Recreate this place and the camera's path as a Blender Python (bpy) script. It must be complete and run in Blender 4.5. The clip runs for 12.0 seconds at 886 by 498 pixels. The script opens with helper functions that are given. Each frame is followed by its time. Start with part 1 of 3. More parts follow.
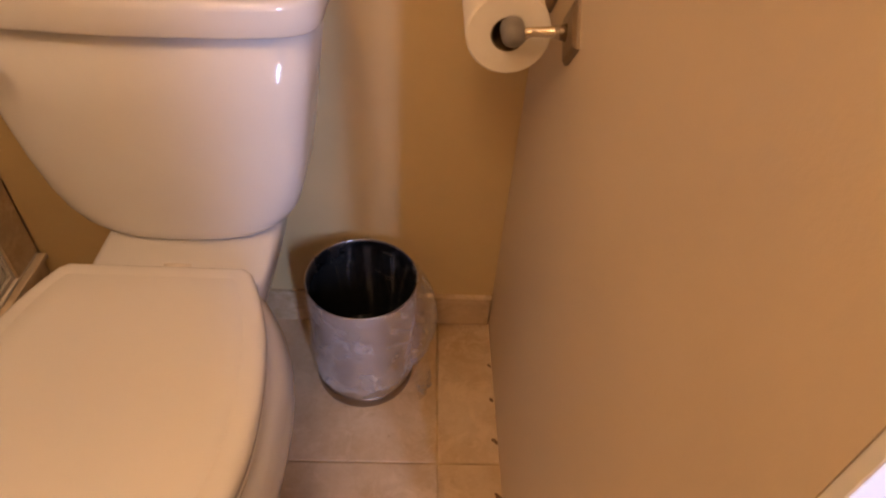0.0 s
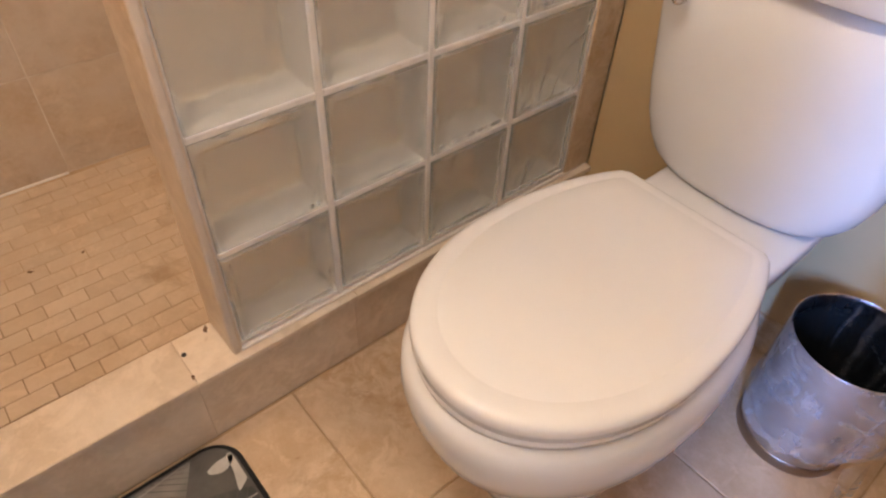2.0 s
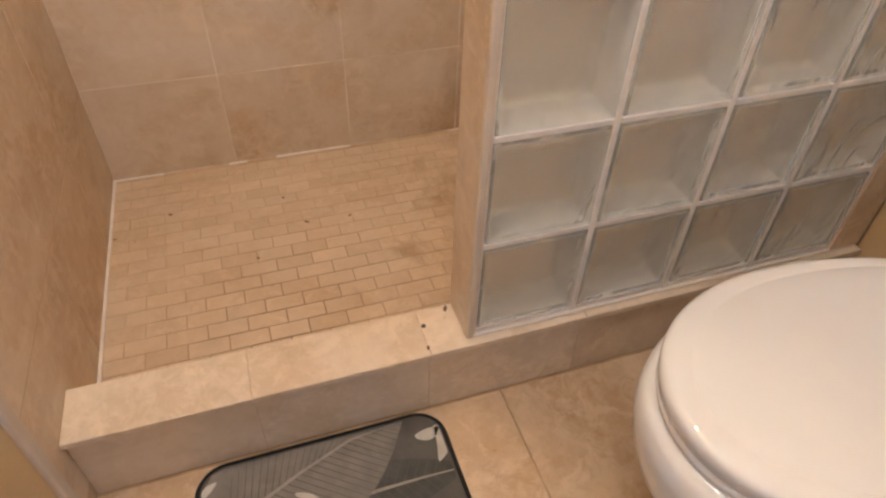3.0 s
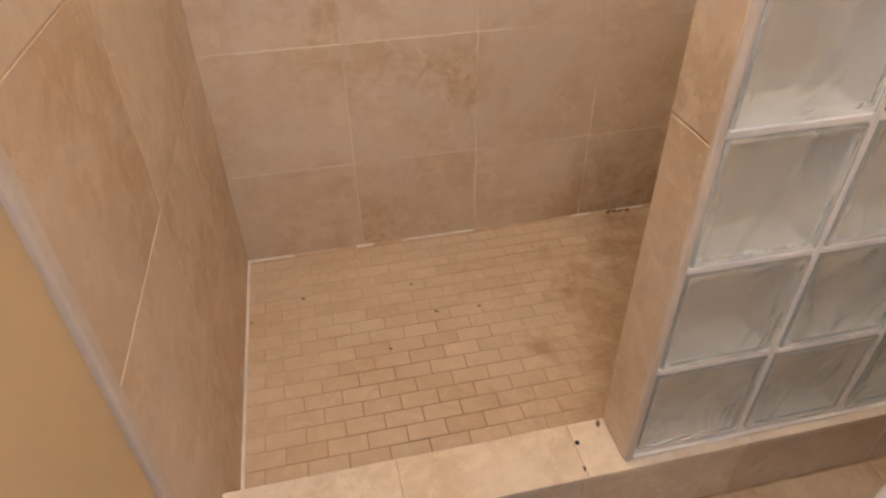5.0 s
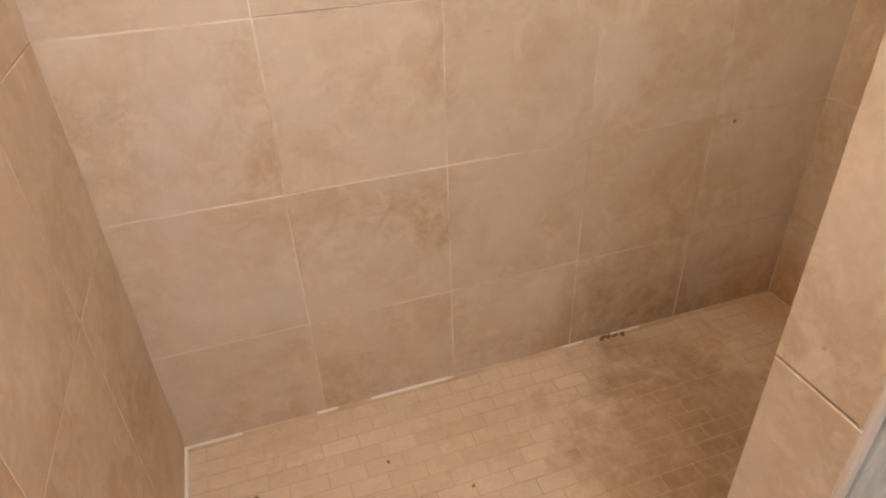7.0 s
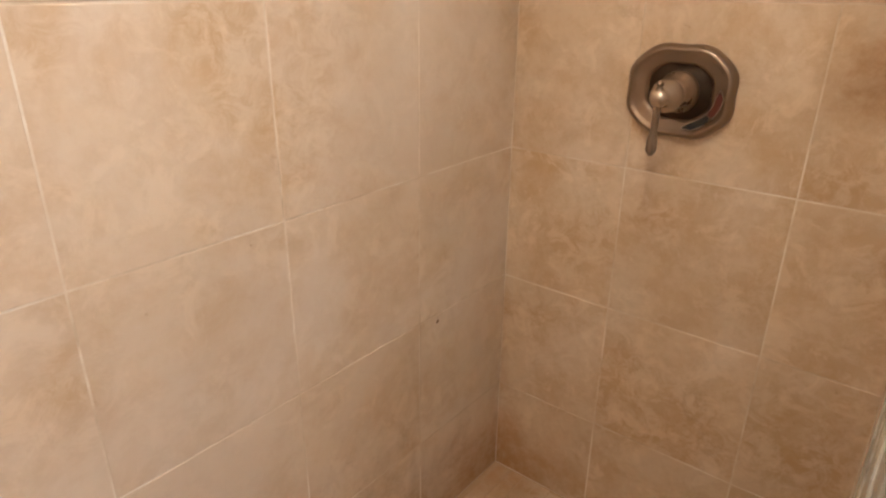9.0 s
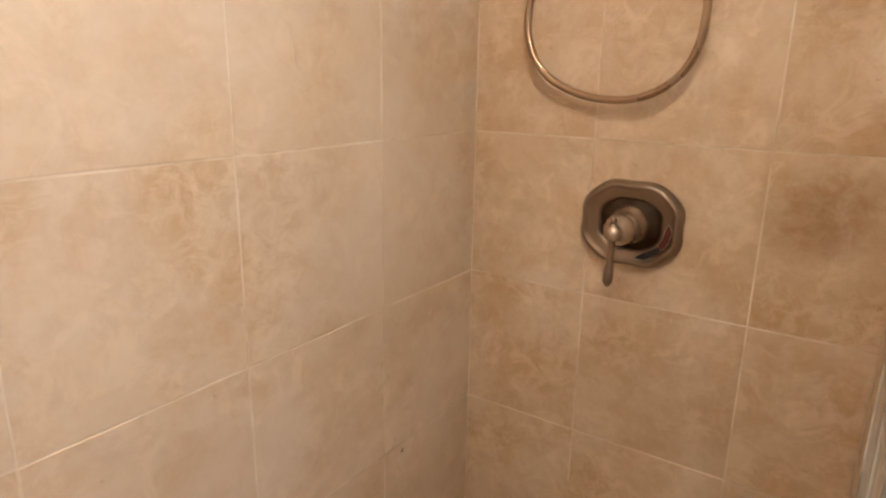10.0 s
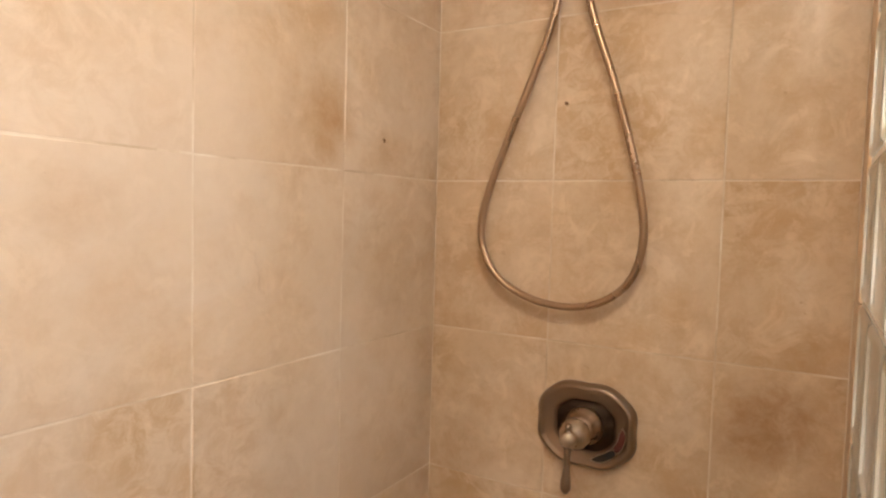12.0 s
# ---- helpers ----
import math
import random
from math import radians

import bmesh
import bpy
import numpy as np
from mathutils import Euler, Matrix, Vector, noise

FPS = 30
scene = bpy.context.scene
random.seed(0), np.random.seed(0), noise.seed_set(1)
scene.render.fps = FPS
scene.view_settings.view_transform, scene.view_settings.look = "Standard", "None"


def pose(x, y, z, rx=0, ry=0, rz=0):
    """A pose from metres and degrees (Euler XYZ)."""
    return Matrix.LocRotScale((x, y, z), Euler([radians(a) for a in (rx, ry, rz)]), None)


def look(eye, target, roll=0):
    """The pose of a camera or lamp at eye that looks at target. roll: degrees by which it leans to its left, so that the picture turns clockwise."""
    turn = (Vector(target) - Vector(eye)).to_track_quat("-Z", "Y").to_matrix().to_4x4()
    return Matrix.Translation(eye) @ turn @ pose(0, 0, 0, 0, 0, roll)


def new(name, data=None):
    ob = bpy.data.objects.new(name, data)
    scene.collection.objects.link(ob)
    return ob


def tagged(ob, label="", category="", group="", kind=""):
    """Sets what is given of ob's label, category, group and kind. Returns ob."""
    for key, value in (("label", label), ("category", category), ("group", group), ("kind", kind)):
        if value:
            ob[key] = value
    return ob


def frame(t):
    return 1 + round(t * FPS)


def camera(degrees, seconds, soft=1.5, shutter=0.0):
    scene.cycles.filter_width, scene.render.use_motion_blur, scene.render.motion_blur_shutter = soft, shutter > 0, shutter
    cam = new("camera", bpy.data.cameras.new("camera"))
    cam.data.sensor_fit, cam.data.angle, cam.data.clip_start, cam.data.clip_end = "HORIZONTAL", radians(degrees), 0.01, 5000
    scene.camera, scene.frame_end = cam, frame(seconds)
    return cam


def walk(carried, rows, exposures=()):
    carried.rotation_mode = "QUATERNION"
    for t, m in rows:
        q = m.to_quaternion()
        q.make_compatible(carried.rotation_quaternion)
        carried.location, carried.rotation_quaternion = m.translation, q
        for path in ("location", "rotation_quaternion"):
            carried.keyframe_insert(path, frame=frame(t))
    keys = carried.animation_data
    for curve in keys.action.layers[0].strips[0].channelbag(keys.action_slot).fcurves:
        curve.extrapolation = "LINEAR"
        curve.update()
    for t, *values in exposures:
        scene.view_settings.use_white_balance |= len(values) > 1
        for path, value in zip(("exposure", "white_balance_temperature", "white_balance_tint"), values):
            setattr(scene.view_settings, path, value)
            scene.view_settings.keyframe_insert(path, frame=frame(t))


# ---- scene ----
cam = camera(69.6, 12.0, soft=2.3)
PATH = [
    (0, (0.747, -0.964, 1.097), (0.838, 0.494, -0.27), 4.4),
    (0.2, (0.720, -0.958, 1.098), (0.693, 0.488, -0.288), 4.2),
    (0.5, (0.698, -0.956, 1.093), (0.44, 0.468, -0.287), 4.0),
    (1, (0.677, -1.0, 1.073), (0.089, 0.345, -0.285), 4.3),
    (1.5, (0.678, -1.048, 1.061), (-0.176, 0.137, -0.305), 4.7),
    (2, (0.691, -1.101, 1.053), (-0.378, -0.13, -0.332), 3.1),
    (2.5, (0.687, -1.164, 1.057), (-0.576, -0.427, -0.307), 2.5),
    (3, (0.679, -1.221, 1.071), (-0.712, -0.724, -0.277), 2.1),
    (3.2, (0.668, -1.245, 1.076), (-0.755, -0.843, -0.272), 1.0),
    (4.8, (0.582, -1.343, 1.128), (-0.943, -1.023, -0.125), -1.0),
    (5, (0.551, -1.352, 1.135), (-0.99, -1.029, -0.098), -1.0),
    (5.5, (0.464, -1.376, 1.151), (-1.11, -1.022, -0.031), -0.8),
    (6, (0.392, -1.381, 1.147), (-1.205, -0.997, 0.005), -0.8),
    (6.5, (0.317, -1.37, 1.147), (-1.286, -0.961, 0.023), -1.0),
    (6.7, (0.274, -1.353, 1.154), (-1.33, -0.914, 0.042), -1.6),
    (8.3, (-0.034, -1.216, 1.225), (-1.44, -0.108, 0.333), -0.2),
    (8.5, (-0.062, -1.213, 1.229), (-1.401, 0.019, 0.399), 0.3),
    (9, (-0.123, -1.206, 1.273), (-1.272, 0.239, 0.503), 0.6),
    (9.5, (-0.155, -1.202, 1.31), (-1.244, 0.34, 0.651), 0.7),
    (10, (-0.154, -1.207, 1.36), (-1.234, 0.395, 0.841), 1.0),
    (10.5, (-0.157, -1.202, 1.398), (-1.223, 0.44, 0.99), 1.3),
    (11, (-0.152, -1.208, 1.431), (-1.204, 0.466, 1.128), 1.4),
    (11.5, (-0.149, -1.213, 1.46), (-1.187, 0.484, 1.249), 1.4),
    (12, (-0.153, -1.213, 1.5), (-1.165, 0.508, 1.388), 1.6),
]
walk(cam, [(t, look(eye, target, roll)) for t, eye, target, roll in PATH],
     [(0.0, -0.74, 12000, 27), (0.5, -0.26, 8500, 21), (1.0, -0.14, 7500, 17), (1.5, -0.06, 6800, 14), (2.5, -0.02, 6050, 8),
      (3.2, -0.02, 5950, 8), (5.0, -0.08, 5700, 7), (5.5, 0.08, 5600, 7), (6.7, 0.16, 5450, 6), (8.5, 0.30, 5350, 4), (10.0, 0.15, 5400, 4), (12.0, 0.02, 5500, 4)])

# ---- light ----
WARM = (1.0, 0.88, 0.78)
AMBER = (1.0, 0.735, 0.465)
world = bpy.data.worlds.new("world")
scene.world = world
world.use_nodes = True
wn = world.node_tree
sky = wn.nodes.new("ShaderNodeTexSky")
sky.sky_type = "NISHITA"
sky.sun_disc = False
sky.sun_elevation, sky.sun_rotation = radians(40), radians(160)
wn.links.new(sky.outputs[0], wn.nodes["Background"].inputs[0])
wn.nodes["Background"].inputs[1].default_value = 0.1


def area_light(name, m, w, h, power, colour):
    d = bpy.data.lights.new(name, "AREA")
    d.shape, d.size, d.size_y, d.energy, d.color = "RECTANGLE", w, h, power, colour
    d.spread = radians(80)
    ob = new(name, d)
    ob.matrix_world = m
    return ob


BULB = 138.0     # strength of the glass globes of the ceiling lamp
SPOT = 250.0     # strength of the unseen light added over the shower
DAY = 33.0      # daylight in a window pane a tenth of a metre wide
# Unseen panes, sized and placed to shape the daylight patch behind the toilet.
PANES = ((1.42, 1.48), (1.62, 1.75))
for a, b in PANES:
    area_light("window_daylight", look(((a + b) / 2, -2.93, 1.5), ((a + b) / 2, 0, 0.6)), b - a, 1.1, DAY * (b - a) / 0.1, (0.24, 0.44, 1.0))


# ---- materials ----
class Mat:
    """A principled node material with short ways to wire it."""

    def __init__(self, name, colour=(0.8, 0.8, 0.8), rough=0.5, metal=0.0, **more):
        self.m = bpy.data.materials.new(name)
        self.m.use_nodes = True
        self.t = self.m.node_tree
        self.p = self.t.nodes["Principled BSDF"]
        self.p.inputs["Base Color"].default_value = (*colour, 1)
        self.p.inputs["Roughness"].default_value = rough
        self.p.inputs["Metallic"].default_value = metal
        for k, v in more.items():
            self.p.inputs[k.replace("_", " ")].default_value = v

    def node(self, kind, **props):
        n = self.t.nodes.new(kind)
        for k, v in props.items():
            n.inputs[k.replace("_", " ")].default_value = v
        return n

    def link(self, a, b):
        self.t.links.new(a, b)

    def coords(self, shift=True):
        """Object coordinates, shifted by the piece's own random number."""
        tc = self.node("ShaderNodeTexCoord")
        if not shift:
            return tc.outputs["Object"]
        info = self.node("ShaderNodeObjectInfo")
        mul = self.node("ShaderNodeVectorMath")
        mul.operation = "MULTIPLY"
        mul.inputs[1].default_value = (31.0, 17.0, 47.0)
        comb = self.node("ShaderNodeCombineXYZ")
        for i in range(3):
            self.link(info.outputs["Random"], comb.inputs[i])
        self.link(comb.outputs[0], mul.inputs[0])
        add = self.node("ShaderNodeVectorMath")
        self.link(tc.outputs["Object"], add.inputs[0])
        self.link(mul.outputs[0], add.inputs[1])
        return add.outputs[0]

    def noise(self, vec, scale, detail=4.0, rough=0.55, distortion=0.0):
        n = self.node("ShaderNodeTexNoise", Scale=scale, Detail=detail, Roughness=rough, Distortion=distortion)
        self.link(vec, n.inputs["Vector"])
        return n.outputs["Fac"]

    def ramp(self, fac, *stops):
        r = self.node("ShaderNodeValToRGB")
        e = r.color_ramp.elements
        while len(e) < len(stops):
            e.new(0.5)
        for el, (at, c) in zip(e, stops):
            el.position = at
            el.color = (*c, 1) if len(c) == 3 else c
        self.link(fac, r.inputs[0])
        return r.outputs[0]

    def mix(self, fac, a, b, kind="MIX"):
        m = self.node("ShaderNodeMix")
        m.data_type, m.blend_type = "RGBA", kind
        for val, sock in ((fac, m.inputs[0]), (a, m.inputs[6]), (b, m.inputs[7])):
            if isinstance(val, (int, float)):
                sock.default_value = val
            elif isinstance(val, tuple):
                sock.default_value = (*val, 1)
            else:
                self.link(val, sock)
        return m.outputs[2]

    def bump(self, height, strength=0.2, distance=0.002, prior=None):
        b = self.node("ShaderNodeBump", Strength=strength, Distance=distance)
        self.link(height, b.inputs["Height"])
        if prior:
            self.link(prior, b.inputs["Normal"])
        self.link(b.outputs[0], self.p.inputs["Normal"])
        return b.outputs[0]

    def base(self, sock):
        self.link(sock, self.p.inputs["Base Color"])
        return self

    def rough(self, sock):
        self.link(sock, self.p.inputs["Roughness"])


def g(v):
    return (v, v, v)


def stone(name, light, mid, dark, vein, rough=0.38, scale=1.0, spot=0.56, stains_shade=(), vary=0.06, film=0.4, haze=(0.70, 0.61, 0.52), mottle=0.7):
    """Honed travertine: soft clouds, clusters of brown mottles, thin veins, small pits, and a pale film of dried soap
    and painted-in light.
    Each entry (centre, radius, strength, colour) is a blotch of rust, mould, mottling or painted shade at a place in
    the world."""
    m = Mat(name, rough=rough)
    v = m.coords()
    cloud = m.noise(v, 4.2 * scale, 9, 0.60, 0.4)
    c = m.ramp(cloud, (0.30, mid), (0.55, light), (0.74, mid))
    veil = m.ramp(m.noise(v, 1.9 * scale, 5, 0.6, 0.8), (0.34, mid), (0.62, light))
    c = m.mix(0.35, c, veil)
    # brown mottles stand in clusters
    where = m.ramp(m.noise(v, 2.6 * scale, 3, 0.5, 0.3), (spot - 0.06, g(0)), (spot + 0.10, g(1)))
    bits = m.ramp(m.noise(v, 26 * scale, 9, 0.70, 0.8), (0.42, g(0)), (0.58, g(mottle)))
    c = m.mix(m.mix(1.0, where, bits, "MULTIPLY"), c, dark)
    soft = m.ramp(m.noise(v, 8 * scale, 9, 0.72, 0.2), (0.46, g(0)), (0.64, g(0.80 * mottle)))
    c = m.mix(soft, c, dark)
    fine = m.ramp(m.noise(v, 60 * scale, 6, 0.7, 0.2), (0.42, g(0)), (0.80, g(0.30)))
    c = m.mix(fine, c, dark)
    pale = m.ramp(m.noise(v, 14 * scale, 8, 0.7, 0.7), (0.52, g(0)), (0.62, g(0.55)))
    c = m.mix(pale, c, tuple(min(0.85, k * 1.12) for k in light))
    # veins: thin bent lines here and there
    bent = m.ramp(m.noise(v, 2.4 * scale, 8, 0.58, 0.2), (0.490, g(0)), (0.500, g(0.40)), (0.510, g(0)))
    gate = m.ramp(m.noise(v, 5.0 * scale, 2, 0.5), (0.58, g(0)), (0.68, g(1)))
    c = m.mix(m.mix(1.0, bent, gate, "MULTIPLY"), c, vein)
    pits = m.ramp(m.noise(v, 30 * scale, 4, 0.6, 0.2), (0.72, g(0)), (0.77, g(0.7)))
    c = m.mix(pits, c, vein)
    geo = m.node("ShaderNodeNewGeometry")
    pos = geo.outputs["Position"]
    if film:
        film_mask = m.ramp(m.noise(pos, 2.4, 8, 0.66, 0.9), (0.38, g(film * 0.1)), (0.50, g(film * 0.6)), (0.60, g(film)))
        c = m.mix(film_mask, c, haze)
    if stains_shade:
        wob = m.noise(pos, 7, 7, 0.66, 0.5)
        for centre, radius, strength, colour in stains_shade:
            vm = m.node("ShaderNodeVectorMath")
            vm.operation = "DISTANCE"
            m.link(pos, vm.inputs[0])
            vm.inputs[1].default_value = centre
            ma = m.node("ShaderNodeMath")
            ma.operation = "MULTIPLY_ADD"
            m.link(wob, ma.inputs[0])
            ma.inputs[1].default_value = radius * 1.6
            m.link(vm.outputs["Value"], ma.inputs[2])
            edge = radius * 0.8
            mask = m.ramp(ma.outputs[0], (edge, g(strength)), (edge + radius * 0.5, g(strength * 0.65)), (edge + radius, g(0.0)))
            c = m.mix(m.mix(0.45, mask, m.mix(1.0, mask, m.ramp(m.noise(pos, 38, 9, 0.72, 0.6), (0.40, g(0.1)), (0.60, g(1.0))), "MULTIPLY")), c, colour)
    info = m.node("ShaderNodeObjectInfo")
    lo = 1 - vary
    tone = m.ramp(info.outputs["Random"], (0.0, (lo, lo * 0.97, lo * 0.93)), (0.4, (1, 1, 1)), (0.75, (1 + vary * 0.5,) * 3), (1.0, (1 - vary * 0.6,) * 3))
    m.base(m.mix(1.0, c, tone, "MULTIPLY"))
    m.rough(m.ramp(cloud, (0.3, g(rough - 0.06)), (0.7, g(rough + 0.1))))
    m.bump(m.noise(v, 55 * scale, 5, 0.6), 0.12, 0.0015)
    return m.m


def plain(name, colour, rough, vary=0.08, scale=9.0, bump=0.1, fine=180.0, metal=0.0, **more):
    m = Mat(name, colour, rough, metal, **more)
    v = m.coords(False)
    lo = tuple(c * (1 - vary) for c in colour)
    hi = tuple(min(1, c * (1 + vary)) for c in colour)
    n = m.noise(v, scale, 5, 0.6, 0.3)
    m.base(m.ramp(n, (0.3, lo), (0.7, hi)))
    m.rough(m.ramp(n, (0.3, g(max(0.02, rough - 0.05))), (0.7, g(min(1, rough + 0.07)))))
    if bump:
        m.bump(m.noise(v, fine, 3, 0.6), bump, 0.001)
    return m.m


# The corner's rust colour also carries the shade there; ochre is plain mottling.
RUST_AND_SHADE, DARK_BROWN, OCHRE = (0.42, 0.225, 0.08), (0.26, 0.155, 0.075), (0.40, 0.25, 0.12)
# Brown patch at the wall's foot: mould plus painted shade behind the partition.
WEST_STAINS_SHADE = (((-0.887, 0.0, 0.03), 0.28, 0.90, RUST_AND_SHADE), ((-0.887, -0.40, 0.01), 0.36, 0.95, (0.29, 0.18, 0.09)), ((-0.887, -0.66, 0.05), 0.10, 0.55, OCHRE), ((-0.887, -0.36, 1.67), 0.08, 0.8, OCHRE), ((-0.887, -0.80, 1.50), 0.06, 0.35, OCHRE), ((-0.887, -0.19, 1.62), 0.04, 0.5, OCHRE))
NORTH_STAINS_SHADE = (((-0.887, 0.0, 0.03), 0.28, 0.90, RUST_AND_SHADE), ((-0.215, 0.0, 1.15), 0.10, 1.0, (0.33, 0.19, 0.085)), ((-0.315, 0.0, 1.32), 0.04, 0.45, OCHRE), ((-0.80, 0.0, 1.00), 0.08, 0.35, OCHRE), ((-0.57, 0.0, 1.42), 0.06, 0.3, OCHRE))
TRAVERTINE = ((0.66, 0.535, 0.405), (0.60, 0.465, 0.325), (0.47, 0.31, 0.16), (0.34, 0.21, 0.10))
M_WALLTILE = stone("travertine_wall", *TRAVERTINE, 0.36, 1.0, 0.50, NORTH_STAINS_SHADE, 0.04, 0.10, mottle=0.80)
# West wall copy: soap film, thickened to stand for the whiter lamp light.
M_FILM_LIT_TILE = stone("filmed_lit_travertine", *TRAVERTINE, 0.40, 1.0, 0.52, WEST_STAINS_SHADE, 0.04, 0.70, (0.67, 0.575, 0.49), mottle=0.80)
M_FLOORTILE = stone("travertine_floor", (0.64, 0.49, 0.35), (0.57, 0.41, 0.265), (0.45, 0.29, 0.155), (0.32, 0.18, 0.085), 0.4, 1.1, 0.52, film=0.0)
# The mosaic's large brown patches hold real stain and the partition's painted floor shade.
M_BRICK = stone("travertine_mosaic", (0.60, 0.455, 0.32), (0.535, 0.395, 0.265), (0.44, 0.30, 0.18), (0.34, 0.21, 0.11), 0.45, 1.6, 0.54, (((-0.34, -0.45, 0.04), 0.66, 0.95, (0.30, 0.18, 0.085)), ((-0.887, 0.0, 0.04), 0.20, 0.8, RUST_AND_SHADE), ((-0.80, -0.50, 0.04), 0.2, 0.6, DARK_BROWN)), 0.08, 0.45, (0.64, 0.52, 0.40), 0.5)
# The pale film lifts the kerb's tone to make up for weak light.
M_CURB = stone("travertine_curb", (0.69, 0.57, 0.445), (0.63, 0.50, 0.37), (0.46, 0.33, 0.20), (0.38, 0.25, 0.14), 0.36, 1.3, 0.50, film=0.45, haze=(0.73, 0.65, 0.56))


def wall_grout():
    m = Mat("pale_grout", rough=0.9)
    v = m.coords(False)
    m.base(m.ramp(m.noise(v, 4.5, 5, 0.65, 0.3), (0.40, (0.54, 0.43, 0.31)), (0.50, (0.68, 0.58, 0.47)), (0.62, (0.79, 0.72, 0.64))))
    m.bump(m.noise(v, 260, 3), 0.3, 0.001)
    return m.m


M_GROUT_LIGHT = wall_grout()
M_GROUT_DARK = plain("brown_grout", (0.43, 0.30, 0.175), 0.9, 0.35, 12, 0.3, 300)


def shower_grout():
    """Grout the colour of the stone, washed out and blackened over one worn patch by the kerb."""
    m = Mat("uneven_shower_grout", rough=0.9)
    v = m.coords(False)
    c = m.ramp(m.noise(v, 7, 6, 0.65, 0.3), (0.36, (0.56, 0.42, 0.29)), (0.60, (0.45, 0.315, 0.19)))
    vm = m.node("ShaderNodeVectorMath")
    vm.operation = "DISTANCE"
    m.link(v, vm.inputs[0])
    vm.inputs[1].default_value = (-0.30, -1.22, 0.04)
    ma = m.node("ShaderNodeMath")
    ma.operation = "MULTIPLY_ADD"
    m.link(m.noise(v, 16, 6, 0.75, 0.5), ma.inputs[0])
    ma.inputs[1].default_value = 0.6
    m.link(vm.outputs["Value"], ma.inputs[2])
    c = m.mix(m.ramp(ma.outputs[0], (0.34, g(0.75)), (0.48, g(0.4)), (0.66, g(0.0))), c, (0.15, 0.08, 0.035))
    m.base(c)
    m.bump(m.noise(v, 200, 3), 0.3, 0.001)
    return m.m


M_GROUT_SHOWER = shower_grout()
M_GROUT_TAN = plain("tan_grout", (0.51, 0.39, 0.275), 0.9, 0.12, 10, 0.2, 300)
M_TRIM = plain("pale_tile_edge", (0.60, 0.52, 0.44), 0.45, 0.10, 12, 0.1)
M_YELLOW = plain("yellow_paint", (0.62, 0.455, 0.255), 0.55, 0.05, 5, 0.25, 260)
M_BEIGE = plain("beige_paint", (0.66, 0.535, 0.405), 0.42, 0.04, 4, 0.22, 240)
M_WHITE = plain("white_paint", (0.80, 0.79, 0.77), 0.4, 0.03, 6, 0.08)
M_CEIL = plain("ceiling_paint", (0.78, 0.74, 0.66), 0.8, 0.03, 6, 0.2)
M_CAULK = plain("white_caulk", (0.80, 0.74, 0.69), 0.5, 0.10, 30, 0.2, 120)
M_MORTAR = plain("white_mortar", (0.72, 0.675, 0.635), 0.7, 0.10, 25, 0.3, 200)
M_PORCELAIN = plain("porcelain", (0.73, 0.72, 0.725), 0.10, 0.015, 4, 0.0)
M_SEAT = plain("seat_plastic", (0.75, 0.735, 0.735), 0.09, 0.015, 5, 0.03, 90)
M_CHROME = plain("chrome", (0.72, 0.68, 0.62), 0.12, 0.1, 30, 0.0, 100, 1.0)
M_NICKEL = plain("brushed_nickel", (0.30, 0.235, 0.185), 0.36, 0.06, 8, 0.0, 300, 1.0)
M_HUB = plain("bright_nickel", (0.50, 0.425, 0.35), 0.30, 0.06, 30, 0.0, 300, 1.0)
M_RECESS_SHADE = plain("recess_shade", (0.18, 0.14, 0.11), 0.4, 0.1, 30, 0.0, 300, 1.0)
M_HOSE = plain("nickel_hose", (0.41, 0.30, 0.21), 0.28, 0.03, 6, 0.0, 300, 1.0)
M_BLACK = plain("black_gap", (0.01, 0.01, 0.01), 0.6, 0.1, 20, 0.0)
M_BAG = plain("black_bag", (0.012, 0.014, 0.016), 0.22, 0.2, 20, 0.3, 60)
M_DIRT = plain("brown_dirt", (0.17, 0.095, 0.05), 0.9, 0.3, 60, 0.2)
M_RED = plain("red_mark", (0.09, 0.02, 0.015), 0.4, 0.1, 20, 0.0)
M_CAP = plain("grey_cap", (0.22, 0.20, 0.19), 0.5, 0.08, 30, 0.1)
M_PAPER = plain("tissue_paper", (0.84, 0.80, 0.74), 0.95, 0.03, 20, 0.4, 130)
M_CORE = plain("cardboard", (0.12, 0.07, 0.03), 0.9, 0.2, 30, 0.2)
M_STEEL = plain("brushed_steel", (0.50, 0.50, 0.56), 0.25, 0.04, 8, 0.0, 250, 1.0)
M_MAT = plain("mat_grey", (0.10, 0.094, 0.087), 0.95, 0.25, 20, 0.5, 400)
M_MATDARK = plain("mat_dark", (0.072, 0.073, 0.069), 0.95, 0.3, 20, 0.5, 400)
M_MATLEAF = plain("mat_leaf", (0.20, 0.185, 0.17), 0.95, 0.2, 30, 0.5, 400)
M_MATPALE = plain("mat_pale_leaf", (0.50, 0.48, 0.45), 0.95, 0.15, 30, 0.5, 400)
M_MATRIB = plain("mat_midrib", (0.30, 0.28, 0.26), 0.95, 0.15, 30, 0.5, 400)
M_MATEDGE = plain("mat_edge", (0.012, 0.012, 0.012), 0.9, 0.3, 60, 0.5, 500)


